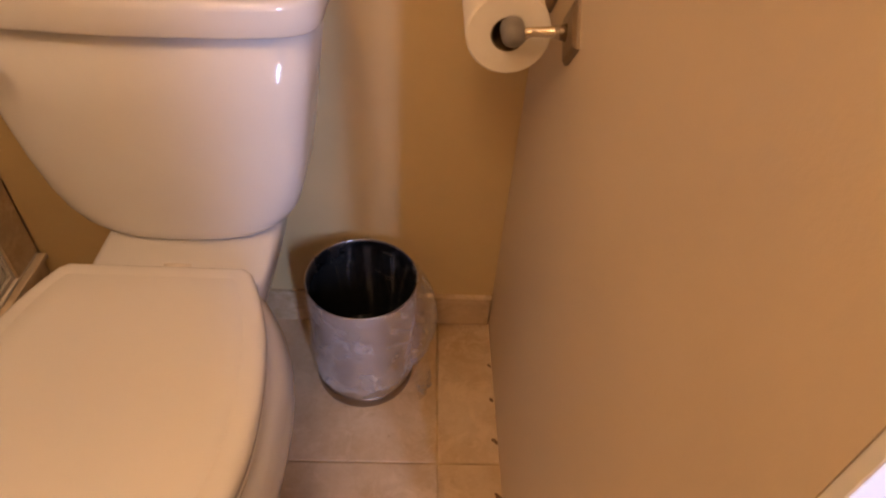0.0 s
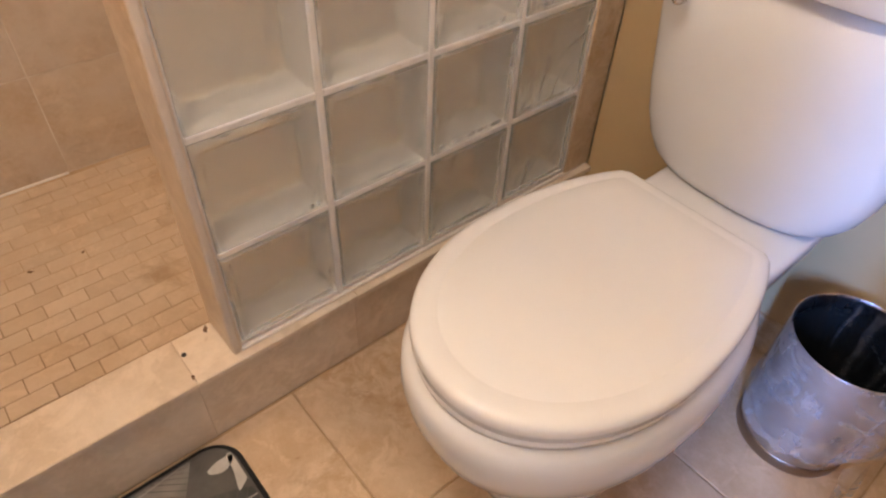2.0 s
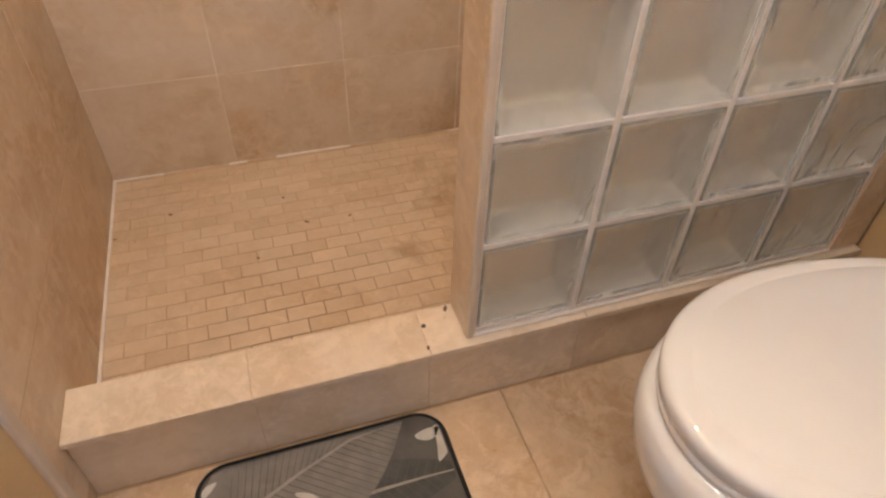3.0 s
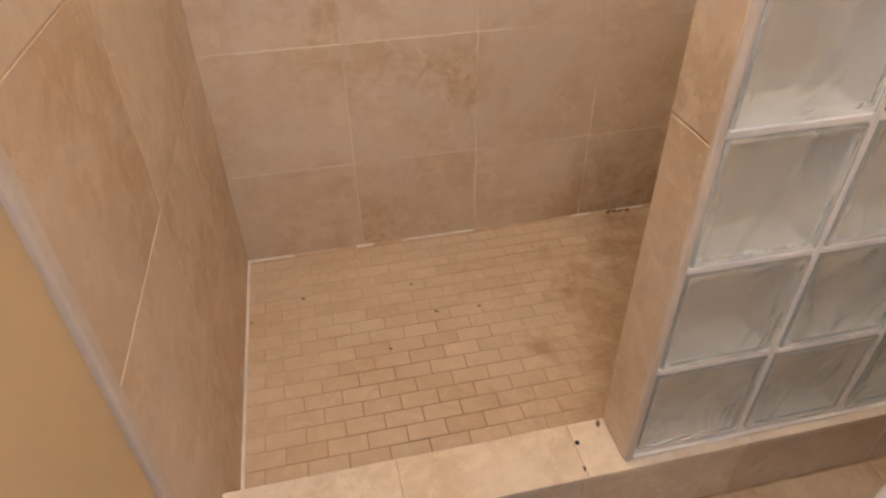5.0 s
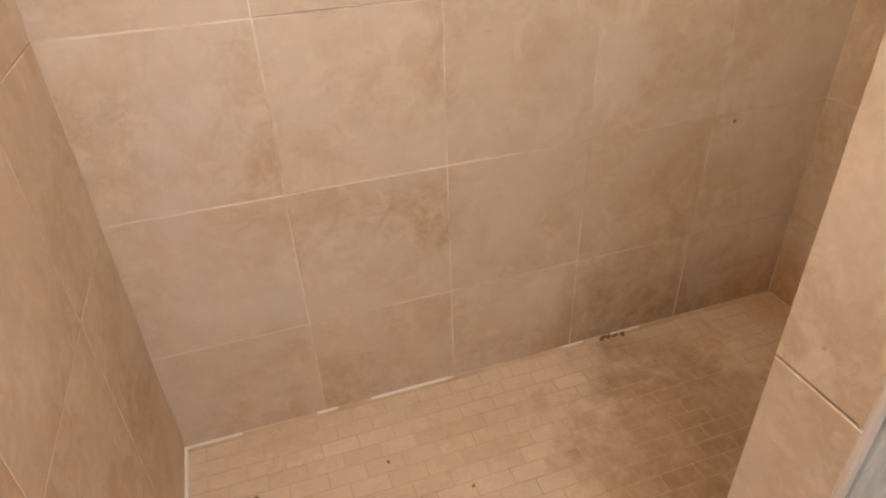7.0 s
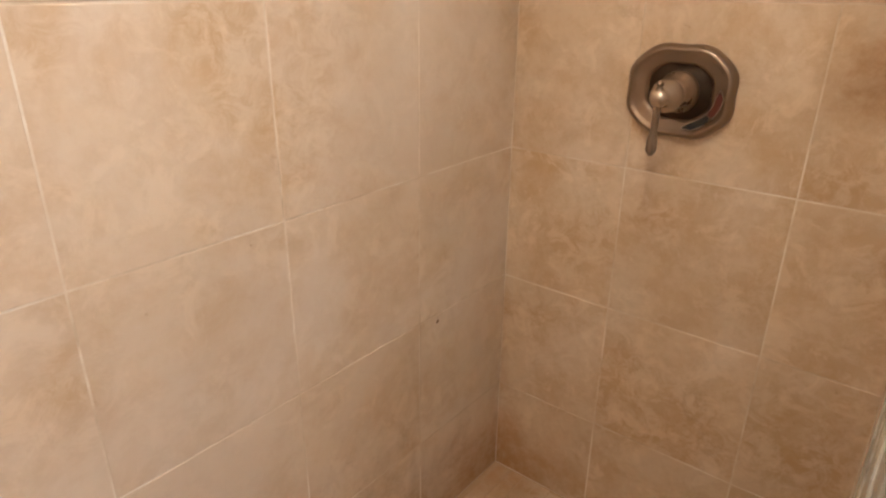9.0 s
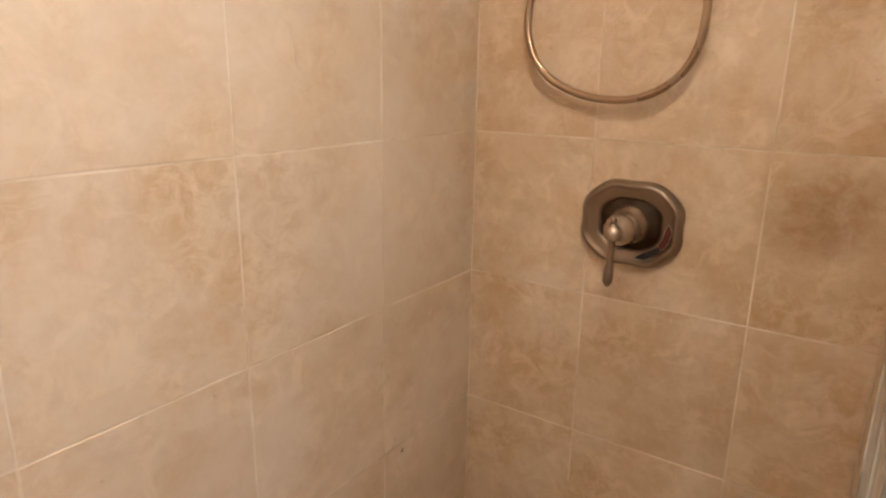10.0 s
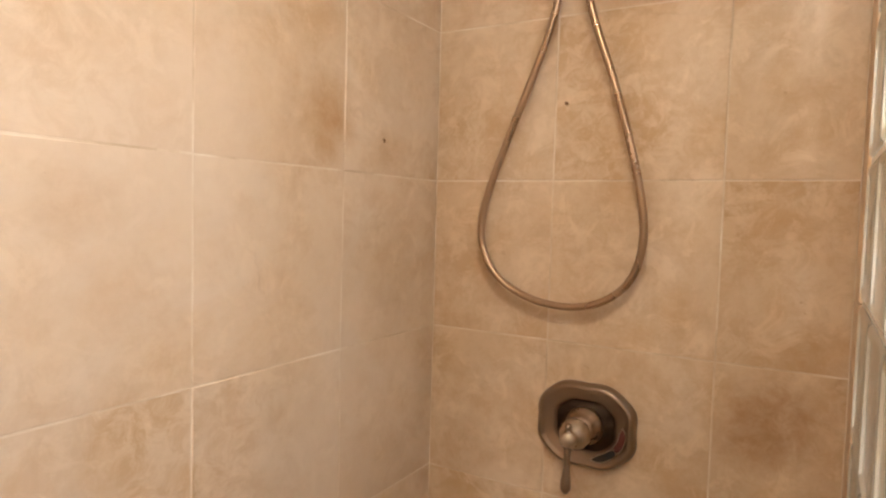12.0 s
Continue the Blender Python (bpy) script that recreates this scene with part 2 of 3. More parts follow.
def glass_material():
    m = Mat("wavy_block_glass", (0.97, 0.965, 0.91), 0.21, 0.0, Transmission_Weight=0.84, IOR=1.45)
    v = m.coords()
    st = m.node("ShaderNodeMapping")
    st.inputs["Rotation"].default_value = (radians(38), 0, 0)
    st.inputs["Scale"].default_value = (1.0, 1.0, 0.7)
    m.link(v, st.inputs["Vector"])
    wave = m.bump(m.noise(st.outputs[0], 8, 2, 0.4, 1.8), 0.62, 0.013)
    m.bump(m.noise(v, 20, 2, 0.4, 1.0), 0.15, 0.005, wave)
    return m.m


M_GLASS = glass_material()


def liner_material(name, alpha):
    m = Mat(name, (0.80, 0.79, 0.84), 0.24)
    v = m.coords(False)
    m.link(m.ramp(m.noise(v, 22, 6, 0.65, 1.2), (0.35, g(alpha * 0.55)), (0.70, g(alpha * 1.7))), m.p.inputs["Alpha"])
    m.bump(m.noise(v, 30, 3, 0.5, 1.0), 0.3, 0.003)
    return m.m


M_LINER = liner_material("clear_bin_liner", 0.25)
M_HEM = liner_material("gathered_liner", 0.22)
M_REFLECTION = liner_material("painted_reflection", 0.07)


def glow_material(name, colour, strength):
    m = Mat(name, (0.9, 0.9, 0.9), 0.3)
    m.p.inputs["Emission Color"].default_value = (*colour, 1)
    m.p.inputs["Emission Strength"].default_value = strength
    return m.m


M_GLOBE = glow_material("lit_globe", WARM, BULB)
M_LENS = glow_material("lit_lens", AMBER, SPOT)


# ---- mesh helpers ----
def finish(bm, name, material, smooth=False):
    me = bpy.data.meshes.new(name)
    bmesh.ops.recalc_face_normals(bm, faces=bm.faces)
    bm.to_mesh(me)
    bm.free()
    me.materials.append(material)
    if smooth:
        me.polygons.foreach_set("use_smooth", [True] * len(me.polygons))
    return me


def part(name, bm, material, parent=None, label="", smooth=False):
    ob = new(name, finish(bm, name, material, smooth))
    if parent:
        ob.parent = parent
    return tagged(ob, label)


def thing(name, label, category, at=(0, 0, 0), group="", kind=""):
    ob = new(name)
    ob.location = at
    return tagged(ob, label, category, group, kind)


def box(x0, x1, y0, y1, z0, z1, bevel=0.0, seg=2, bm=None):
    bm = bm or bmesh.new()
    r = bmesh.ops.create_cube(bm, size=1, matrix=Matrix.Translation(((x0 + x1) / 2, (y0 + y1) / 2, (z0 + z1) / 2))
                              @ Matrix.Diagonal((x1 - x0, y1 - y0, z1 - z0, 1)))
    if bevel:
        edges = list({e for v in r["verts"] for e in v.link_edges})
        bmesh.ops.bevel(bm, geom=edges, offset=bevel, segments=seg, affect="EDGES", profile=0.5)
    return bm


def loft(rings, cap0=True, cap1=True, bm=None, closed=True):
    """Skin a list of rings of equal length."""
    bm = bm or bmesh.new()
    made = [[bm.verts.new(p) for p in ring] for ring in rings]
    n = len(made[0])
    for a, b in zip(made, made[1:]):
        for i in range(n if closed else n - 1):
            j = (i + 1) % n
            bm.faces.new((a[i], a[j], b[j], b[i]))
    if cap0:
        bm.faces.new(made[0][::-1])
    if cap1:
        bm.faces.new(made[-1])
    return bm


def circle(cx, cy, z, r, n=40):
    return [(cx + r * math.cos(2 * math.pi * i / n), cy + r * math.sin(2 * math.pi * i / n), z) for i in range(n)]


def turned(profile, axis="z", at=(0, 0, 0), n=28, bm=None):
    """A turned solid from (radius, height) pairs about an axis."""
    rings = []
    for r, h in profile:
        ring = []
        for i in range(n):
            a = 2 * math.pi * i / n
            c, s = max(r, 1e-4) * math.cos(a), max(r, 1e-4) * math.sin(a)
            p = {"z": (c, s, h), "y": (c, h, s), "x": (h, c, s)}[axis]
            ring.append((at[0] + p[0], at[1] + p[1], at[2] + p[2]))
        rings.append(ring)
    return loft(rings, bm=bm)


def tube(points, radius, n=12, bm=None):
    """A round bar along points; radius is one number or one for each point."""
    pts = [Vector(p) for p in points]
    rad = radius if isinstance(radius, (list, tuple)) else [radius] * len(pts)
    rings, side = [], None
    for i, p in enumerate(pts):
        d = (pts[min(i + 1, len(pts) - 1)] - pts[max(i - 1, 0)]).normalized()
        if side is None:
            side = d.orthogonal().normalized()
        side = (side - d * side.dot(d)).normalized()
        up = d.cross(side)
        rings.append([tuple(p + rad[i] * (math.cos(2 * math.pi * k / n) * side + math.sin(2 * math.pi * k / n) * up)) for k in range(n)])
    return loft(rings, bm=bm)


TILE_MESHES = {}


def tile_mesh(name, w, h, d, edge, material):
    """A flat piece in x (w) and y (h) with a chamfered face at z = 0 and its back at z = -d."""
    key = (name, round(w, 4), round(h, 4), d, edge, material.name)
    if key not in TILE_MESHES:
        bm = bmesh.new()
        ring = lambda i, z: [(s * (w / 2 - i), t * (h / 2 - i), z) for s, t in ((-1, -1), (1, -1), (1, 1), (-1, 1))]
        loft([ring(0, -d), ring(0, -edge), ring(edge, 0)], cap0=False, bm=bm)
        TILE_MESHES[key] = finish(bm, name, material)
    return TILE_MESHES[key]


def lay(name, parent, m, w, h, d=0.01, edge=0.0015, material=None, rng=random, tilt=0.0):
    ob = new(name, tile_mesh(name, w, h, d, edge, material))
    ob.matrix_world = m @ pose(0, 0, rng.uniform(-0.0004, 0.0004), rng.uniform(-tilt, tilt), rng.uniform(-tilt, tilt), 0)
    ob.parent = parent
    return ob


def structure(name, bm, material, label, category="wall"):
    return tagged(new(name, finish(bm, name, material)), label, category, kind="structure")


# ---- the setting ----
CEIL = 2.40
ROWS_Z = [0.04, 0.303, 0.615, 0.933, 1.250, 1.571, 1.893, 2.21, CEIL]
XW, YS, YN, XP = -0.887, -1.595, 0.0, -0.10          # faces of the shower's west, south and north walls and of the partition
YB = -0.030                                          # face of the painted wall behind the toilet
G = 0.0014                                           # half a joint

floor = structure("floor", box(1.03, 2.05, -3.1, -1.7002, -0.12, -0.003, bm=box(0.0, 2.05, -1.70, 0.1, -0.12, -0.003)), M_GROUT_DARK, "brown grouted bed under the travertine floor", "floor")
shower_floor = structure("shower_floor", box(-1.0, -0.0925, -1.7, 0.1, -0.12, 0.0383), M_GROUT_SHOWER, "brown grout bed of the shower floor", "floor")
curb = structure("shower_curb", box(-0.0920, 0.0002, YS, YB - 0.004, -0.12, 0.1750), M_GROUT_TAN, "travertine clad kerb round the shower", "kerb")
wall_west = structure("wall_west", box(-1.02, XW - 0.0007, -1.72, 0.12, -0.12, CEIL), M_GROUT_LIGHT, "shower wall with pale grout under square travertine tiles")
wall_north_shower = structure("wall_north_shower", box(XW - 0.002, -0.001, YN + 0.0007, 0.12, -0.12, CEIL), M_GROUT_LIGHT, "shower wall with the mixer, pale grout under travertine tiles")
wall_south_shower = structure("wall_south_shower", box(XW - 0.002, 0.075, -1.72, YS - 0.0007, -0.12, CEIL), M_GROUT_TAN, "shower side wall with pale grout under travertine tiles")
wall_north = structure("wall_north", box(0.0, 2.05, YB, 0.12, -0.12, CEIL), M_YELLOW, "yellow painted wall behind the toilet")
# Its east end is an assumed doorway edge that trims the daylight.
wall_south = structure("wall_south", box(0.0755, 1.09, -1.72, YS - 0.006, -0.12, CEIL), M_YELLOW, "yellow painted wall beside the shower")
wall_partition = structure("wall_partition", box(0.92, 1.02, -0.841, YB - 0.001, -0.12, CEIL), M_BEIGE, "beige painted partition beside the toilet")
wall_east = structure("wall_east", box(1.95, 2.05, -3.1, YB - 0.001, -0.12, CEIL), M_YELLOW, "unseen yellow painted wall closing the room beyond the partition")
# Unseen passage wall, added; its edge keeps daylight off most of the cistern.
wall_hall = structure("wall_hall", box(0.99, 1.09, -3.1, -1.721, -0.12, CEIL), M_YELLOW, "unseen yellow painted wall added along the passage")
ceiling = structure("ceiling", box(-1.02, 2.05, -3.1, 0.12, CEIL + 0.001, CEIL + 0.1), M_CEIL, "plain off-white ceiling", "ceiling")

# unseen passage end wall, added to hold the two tall panes
bm = bmesh.new()
edges_x = [1.09] + [v for p in PANES for v in p] + [1.95]
for a, b in zip(edges_x[0::2], edges_x[1::2]):
    box(a, b, -3.1, -2.98, -0.12, CEIL, bm=bm)
for a, b in PANES:
    box(a, b, -3.1, -2.98, -0.12, 0.9, bm=bm)
    box(a, b, -3.1, -2.98, 2.1, CEIL, bm=bm)
structure("wall_window", bm, M_YELLOW, "unseen end wall added to hold two tall narrow windows")
for a, b in PANES:
    w = tagged(new("unseen_window_1"), "unseen tall narrow window with a white frame", "window", kind="structure")
    bm = bmesh.new()
    for x in (a + 0.006, b - 0.006):
        box(x - 0.006, x + 0.006, -3.06, -3.0, 0.9, 2.1, bm=bm)
    part("frame", bm, M_WHITE, w)
    pane = part("pane", box(a + 0.012, b - 0.012, -3.035, -3.031, 0.9, 2.1), M_GLASS, w)
    pane.visible_shadow = False
casing = structure("door_casing", box(0.9195, 1.0205, -0.851, -0.8415, 0.0, 2.1, 0.0015), M_WHITE, "white painted casing on the end of the partition", "casing")

# ---- toilet ----
def egg(cx, yb, yf, hw, z, flat=0.0, n=48, power=2.3, mid=0.45):
    """An egg-shaped ring seen from above: yb its back, yf its front (smaller), hw half its width; flat cuts its back off square."""
    ym = yb + (yf - yb) * mid
    ring = []
    for i in range(n):
        a = 2 * math.pi * i / n
        s, c = math.sin(a), math.cos(a)
        x = hw * math.copysign(abs(s) ** (2 / power), s)
        reach = (yb - ym) if c > 0 else (ym - yf)
        y = ym + reach * math.copysign(abs(c) ** (2 / power), c)
        ring.append((cx + x, min(y, yb - flat), z))
    return ring


def rounded(cx, cy, hx, hy, z, power=4.0, n=48, bulge=0.0):
    """A rounded oblong ring; bulge swells its front (-y)."""
    ring = []
    for i in range(n):
        a = 2 * math.pi * i / n
        s, c = math.sin(a), math.cos(a)
        x = hx * math.copysign(abs(s) ** (2 / power), s)
        y = hy * math.copysign(abs(c) ** (2 / power), c)
        if y < 0:
            y -= bulge * (1 - (x / hx) ** 2)
        ring.append((cx + x, cy + y, z))
    return ring


def make_toilet():
    cx = 0.392
    t = thing("toilet", "white porcelain toilet with closed lid, beside the glass block wall", "toilet", (cx, -0.4, 0))
    m = Matrix.Translation((-cx, 0.4, 0))

    def add(name, bm, mat, parent=t, label=""):
        bm.transform(m)
        return part(name, bm, mat, parent, label, smooth=True)

    # bowl on its foot
    rings = []
    for z, yb, yf, hw in ((0.0, -0.15, -0.690, 0.128), (0.02, -0.15, -0.693, 0.129), (0.04, -0.15, -0.684, 0.122), (0.10, -0.15, -0.695, 0.126), (0.16, -0.16, -0.735, 0.150),
                          (0.21, -0.17, -0.775, 0.174), (0.27, -0.19, -0.812, 0.191), (0.32, -0.22, -0.829, 0.197), (0.36, -0.24, -0.836, 0.198), (0.388, -0.255, -0.834, 0.195), (0.399, -0.262, -0.826, 0.187), (0.404, -0.27, -0.810, 0.174)):
        rings.append(egg(cx, yb, yf, hw, z, 0.0, 64, 2.15, 0.52))
    add("bowl", loft(rings), M_PORCELAIN)
    # deck that carries the cistern
    rings = [rounded(cx + 0.011, -0.205, hx, hy, z, 6) for z, hx, hy in ((0.28, 0.09, 0.14), (0.34, 0.118, 0.150), (0.395, 0.128, 0.155), (0.408, 0.129, 0.156), (0.414, 0.126, 0.153), (0.4155, 0.119, 0.146))]
    add("deck", loft(rings), M_PORCELAIN)
    # seat ring and lid
    oval = lambda back, yf, hw, z, cut: egg(cx, -0.244 - back, yf, hw, z, cut, 72, 2.06, 0.578)
    rings = [oval(o, yf, hw, z, 0.086) for z, yf, hw, o in ((0.4045, -0.810, 0.172, 0.008), (0.406, -0.820, 0.179, 0.002), (0.418, -0.823, 0.182, 0.0), (0.4225, -0.821, 0.180, 0.001), (0.4235, -0.814, 0.174, 0.006))]
    add("seat", loft(rings), M_SEAT)
    rings = [oval(o, yf, hw, z, cut) for z, yf, hw, o, cut in (
        (0.4255, -0.814, 0.174, 0.006, 0.084), (0.4262, -0.823, 0.182, 0.0, 0.086), (0.443, -0.8255, 0.1845, 0.0, 0.086), (0.4490, -0.8248, 0.1840, 0.0003, 0.086), (0.4530, -0.8225, 0.1820, 0.002, 0.086), (0.4556, -0.8180, 0.1780, 0.005, 0.086), (0.4572, -0.811, 0.172, 0.009, 0.086),
        (0.4582, -0.792, 0.1575, 0.020, 0.088), (0.4577, -0.7905, 0.1562, 0.021, 0.089), (0.4577, -0.789, 0.155, 0.022, 0.090), (0.4584, -0.7875, 0.1538, 0.023, 0.091), (0.4594, -0.74, 0.122, 0.05, 0.095), (0.4598, -0.66, 0.07, 0.11, 0.10))]
    add("lid", loft(rings), M_SEAT)
    # cistern
    tx = cx - 0.003
    prof = ((0.4165, 0.108, 0.080, 4), (0.418, 0.126, 0.092, 4), (0.4235, 0.144, 0.097, 4.2), (0.436, 0.162, 0.0985, 4.6), (0.460, 0.177, 0.099, 5.2), (0.495, 0.188, 0.0995, 6), (0.55, 0.198, 0.100, 7), (0.64, 0.2105, 0.102, 7), (0.757, 0.2255, 0.104, 7))
    rings = [rounded(tx, -0.137, hx, hy - 0.006, z, pw, 72, 0.016) for z, hx, hy, pw in prof]
    add("cistern", loft(rings), M_PORCELAIN)
    rings = [rounded(tx, -0.140, hx, hy, z, 7, 72, 0.018) for z, hx, hy in ((0.7560, 0.230, 0.103), (0.7566, 0.2355, 0.1080), (0.7590, 0.2372, 0.1092), (0.772, 0.2384, 0.1098), (0.7885, 0.2384, 0.1098), (0.7955, 0.2368, 0.1082), (0.7985, 0.2330, 0.1045), (0.7995, 0.225, 0.097))]
    add("cistern_lid", loft(rings), M_PORCELAIN)
    lx, lz = 0.012, 0.012
    lever = tube([(0.188 + lx, -0.215, 0.714 + lz), (0.183 + lx, -0.240, 0.714 + lz), (0.188 + lx, -0.258, 0.710 + lz), (0.206 + lx, -0.266, 0.701 + lz), (0.219 + lx, -0.267, 0.695 + lz)], [0.007, 0.0075, 0.0075, 0.009, 0.010], 14)
    bmesh.ops.create_uvsphere(lever, u_segments=16, v_segments=10, radius=0.0125, matrix=Matrix.Translation((0.223 + lx, -0.267, 0.693 + lz)))
    add("flush_lever", lever, M_CHROME, t, "chrome flush lever")
    add("badge", box(cx - 0.012, cx + 0.028, -0.298, -0.288, 0.4153, 0.4158), M_CAULK, t, "faint printed mark")
    return t


make_toilet()

# ---- waste bin ----
def make_bin():
    x, y = 0.655, -0.163
    b = thing("waste_bin", "round brushed steel waste bin with a clear liner, beside the toilet", "bin", (x, y, 0))
    prof = [(0.0, 0.004), (0.093, 0.004), (0.095, 0.03), (0.0975, 0.15), (0.1005, 0.266), (0.1012, 0.270), (0.1005, 0.272), (0.0995, 0.271), (0.0985, 0.264), (0.095, 0.15), (0.0925, 0.02), (0.0, 0.018)]
    part("body", turned(prof, n=56), M_STEEL, b, smooth=True)
    part("base_ring", turned([(0.0, 0.0), (0.0955, 0.0), (0.0965, 0.004), (0.0965, 0.022), (0.0955, 0.026), (0.0952, 0.026)], n=56), M_NICKEL, b, "dark steel foot ring", smooth=True)
    # clear liner folded over the rim: a loose skirt that bags out on one side, gathered in folds above the foot
    rings = []
    n = 120
    at = lambda a, k, z: noise.noise(Vector((k * math.cos(a), k * math.sin(a), z)))
    for k in range(34):
        f = k / 33
        ring = []
        for i in range(n):
            a = 2 * math.pi * i / n
            right = max(0.0, math.cos(a - 0.05)) ** 1.6
            hang = 0.216 - 0.060 * max(0.0, math.cos(a - 0.2)) + 0.010 * at(a, 4, 1)
            bag = right * (0.030 * math.sin(math.pi * min(1, f * 0.92)) + 0.016 * f)
            folds = max(0.0, min(1.0, (f - 0.52) * 4))
            crease = 0.0016 * min(1, 5 * f) * at(a, 3, 9 * f) + folds * 0.0042 * math.sin(40 * f + 1.3 * math.sin(a + 0.6) + 2.5 * at(a, 2, 7))
            r = 0.1016 - 0.0042 * f + 0.0012 * min(1, 6 * f) + 0.0025 * folds + bag + crease + right * 0.006 * at(a, 8, 5 * f + 3)
            zz = 0.2705 - hang * f + 0.004 * f * at(a, 6, 4) - 0.012 * f * f * right * at(a, 9, 2)
            ring.append((r * math.cos(a), r * math.sin(a), max(0.034, zz)))
        rings.append(ring)
    part("liner", loft(rings[:21], False, False), M_LINER, b, "loose clear plastic liner", smooth=True)
    part("liner_hem", loft(rings[20:], False, False), M_HEM, b, "gathered edge of the liner", smooth=True)
    # a torn corner of the liner that reaches the floor
    rows = []
    bm = bmesh.new()
    for k in range(7):
        f = k / 6
        rows.append([bm.verts.new(((0.128 + 0.012 * f + 0.004 * math.sin(5 * u + 3 * f)) * math.cos(-0.45 + u * (0.30 - 0.16 * f)), (0.128 + 0.012 * f) * math.sin(-0.45 + u * (0.30 - 0.16 * f)), 0.098 - 0.094 * f)) for u in (-1, -0.6, -0.2, 0.2, 0.6, 1)])
    for p, q in zip(rows, rows[1:]):
        for c in range(5):
            bm.faces.new((p[c], p[c + 1], q[c + 1], q[c]))
    part("liner_corner", bm, M_LINER, b, "limp corner of the liner", smooth=True)
    rings = []
    for k in range(12):
        f = k / 11
        ring = []
        for i in range(n):
            a = 2 * math.pi * i / n
            r = 0.0945 - 0.012 * f + 0.0022 * math.sin(14 * a + 5 * f) + 0.003 * noise.noise(Vector((6 * math.cos(a), 6 * math.sin(a), 3 * f)))
            top = 0.246 + 0.016 * noise.noise(Vector((7 * math.cos(a), 7 * math.sin(a), 1.5)))
            ring.append((r * math.cos(a), r * math.sin(a), top + (0.06 - top) * f))
        rings.append(ring)
    part("inner_liner", loft(rings, False, True), M_BAG, b, "glossy black inner bag", smooth=True)
    # pale strips down the inside, drawn as window reflections in the glossy bag
    for a0, w, deep in ((1.50, 0.09, 0.19), (0.95, 0.07, 0.17), (1.95, 0.04, 0.10), (0.55, 0.04, 0.12)):
        rows = []
        bm = bmesh.new()
        for k in range(9):
            f = k / 8
            row = []
            for u in (-1, -0.5, 0, 0.5, 1):
                a = a0 + u * w * (1 - 0.5 * f) + 0.05 * math.sin(4 * f + a0 * 9)
                r = 0.0935 - 0.011 * f - 0.004 * (1 - u * u) - 0.004 * f
                row.append(bm.verts.new((r * math.cos(a), r * math.sin(a), 0.262 - deep * f)))
            rows.append(row)
        for p, q in zip(rows, rows[1:]):
            for c in range(4):
                bm.faces.new((p[c], p[c + 1], q[c + 1], q[c]))
        part("liner_fold", bm, M_REFLECTION, b, "pale strip drawn as a window reflection", smooth=True)


make_bin()

# ---- paper holder and roll on the partition ----
def make_holder():
    z = 0.790
    h = thing("paper_holder", "nickel paper holder with two posts on the partition", "holder", (0.92, -0.207, z))
    m = Matrix.Translation((-0.92, 0.207, -z))
    for y in (-0.272, -0.122):
        bm = turned([(0.040, 0.0), (0.040, -0.004), (0.034, -0.008), (0.016, -0.010), (0.0, -0.010)], "x", (0.92, y, z), 4)
        bm.transform(m)
        part("plate", bm, M_NICKEL, h, "diamond-shaped wall plate")
        bm = tube([(0.912, y, z), (0.895, y, z), (0.872, y, z - 0.001), (0.858, y, z - 0.005)], [0.011, 0.0065, 0.0055, 0.008], 14)
        bm.transform(m)
        part("post", bm, M_CHROME, h, smooth=True)
        inward = 1 if y < -0.2 else -1
        bm = turned([(0.0, -0.010 * inward), (0.011, -0.008 * inward), (0.0145, -0.002 * inward), (0.0145, 0.020 * inward), (0.012, 0.024 * inward), (0.0, 0.024 * inward)], "y", (0.852, y, z - 0.006), 20)
        bm.transform(m)
        part("end_cap", bm, M_CAP, h, "grey end cap", smooth=True)
    bm = tube([(0.852, -0.269, z - 0.006), (0.852, -0.125, z - 0.006)], 0.0115, 16)
    bm.transform(m)
    part("roller", bm, M_NICKEL, h, smooth=True)
    r = thing("toilet_roll", "full white toilet paper roll on the holder", "toilet roll", (0.849, -0.197, z - 0.016))
    prof = [(0.021, -0.052), (0.048, -0.052), (0.0505, -0.0495), (0.0505, 0.0495), (0.048, 0.052), (0.021, 0.052)]
    rings = []
    for rad, yy in prof + prof[:1]:
        rings.append([(rad * math.cos(2 * math.pi * i / 48), yy, rad * math.sin(2 * math.pi * i / 48)) for i in range(48)])
    part("paper", loft(rings, False, False), M_PAPER, r, smooth=False)
    rings = [[(rad * math.cos(2 * math.pi * i / 32), yy, rad * math.sin(2 * math.pi * i / 32)) for i in range(32)] for rad, yy in ((0.0211, -0.0515), (0.0211, 0.0515), (0.0195, 0.0515), (0.0195, -0.0515), (0.0211, -0.0515))]
    part("core", loft(rings, False, False), M_CORE, r, "dark cardboard core")


make_holder()

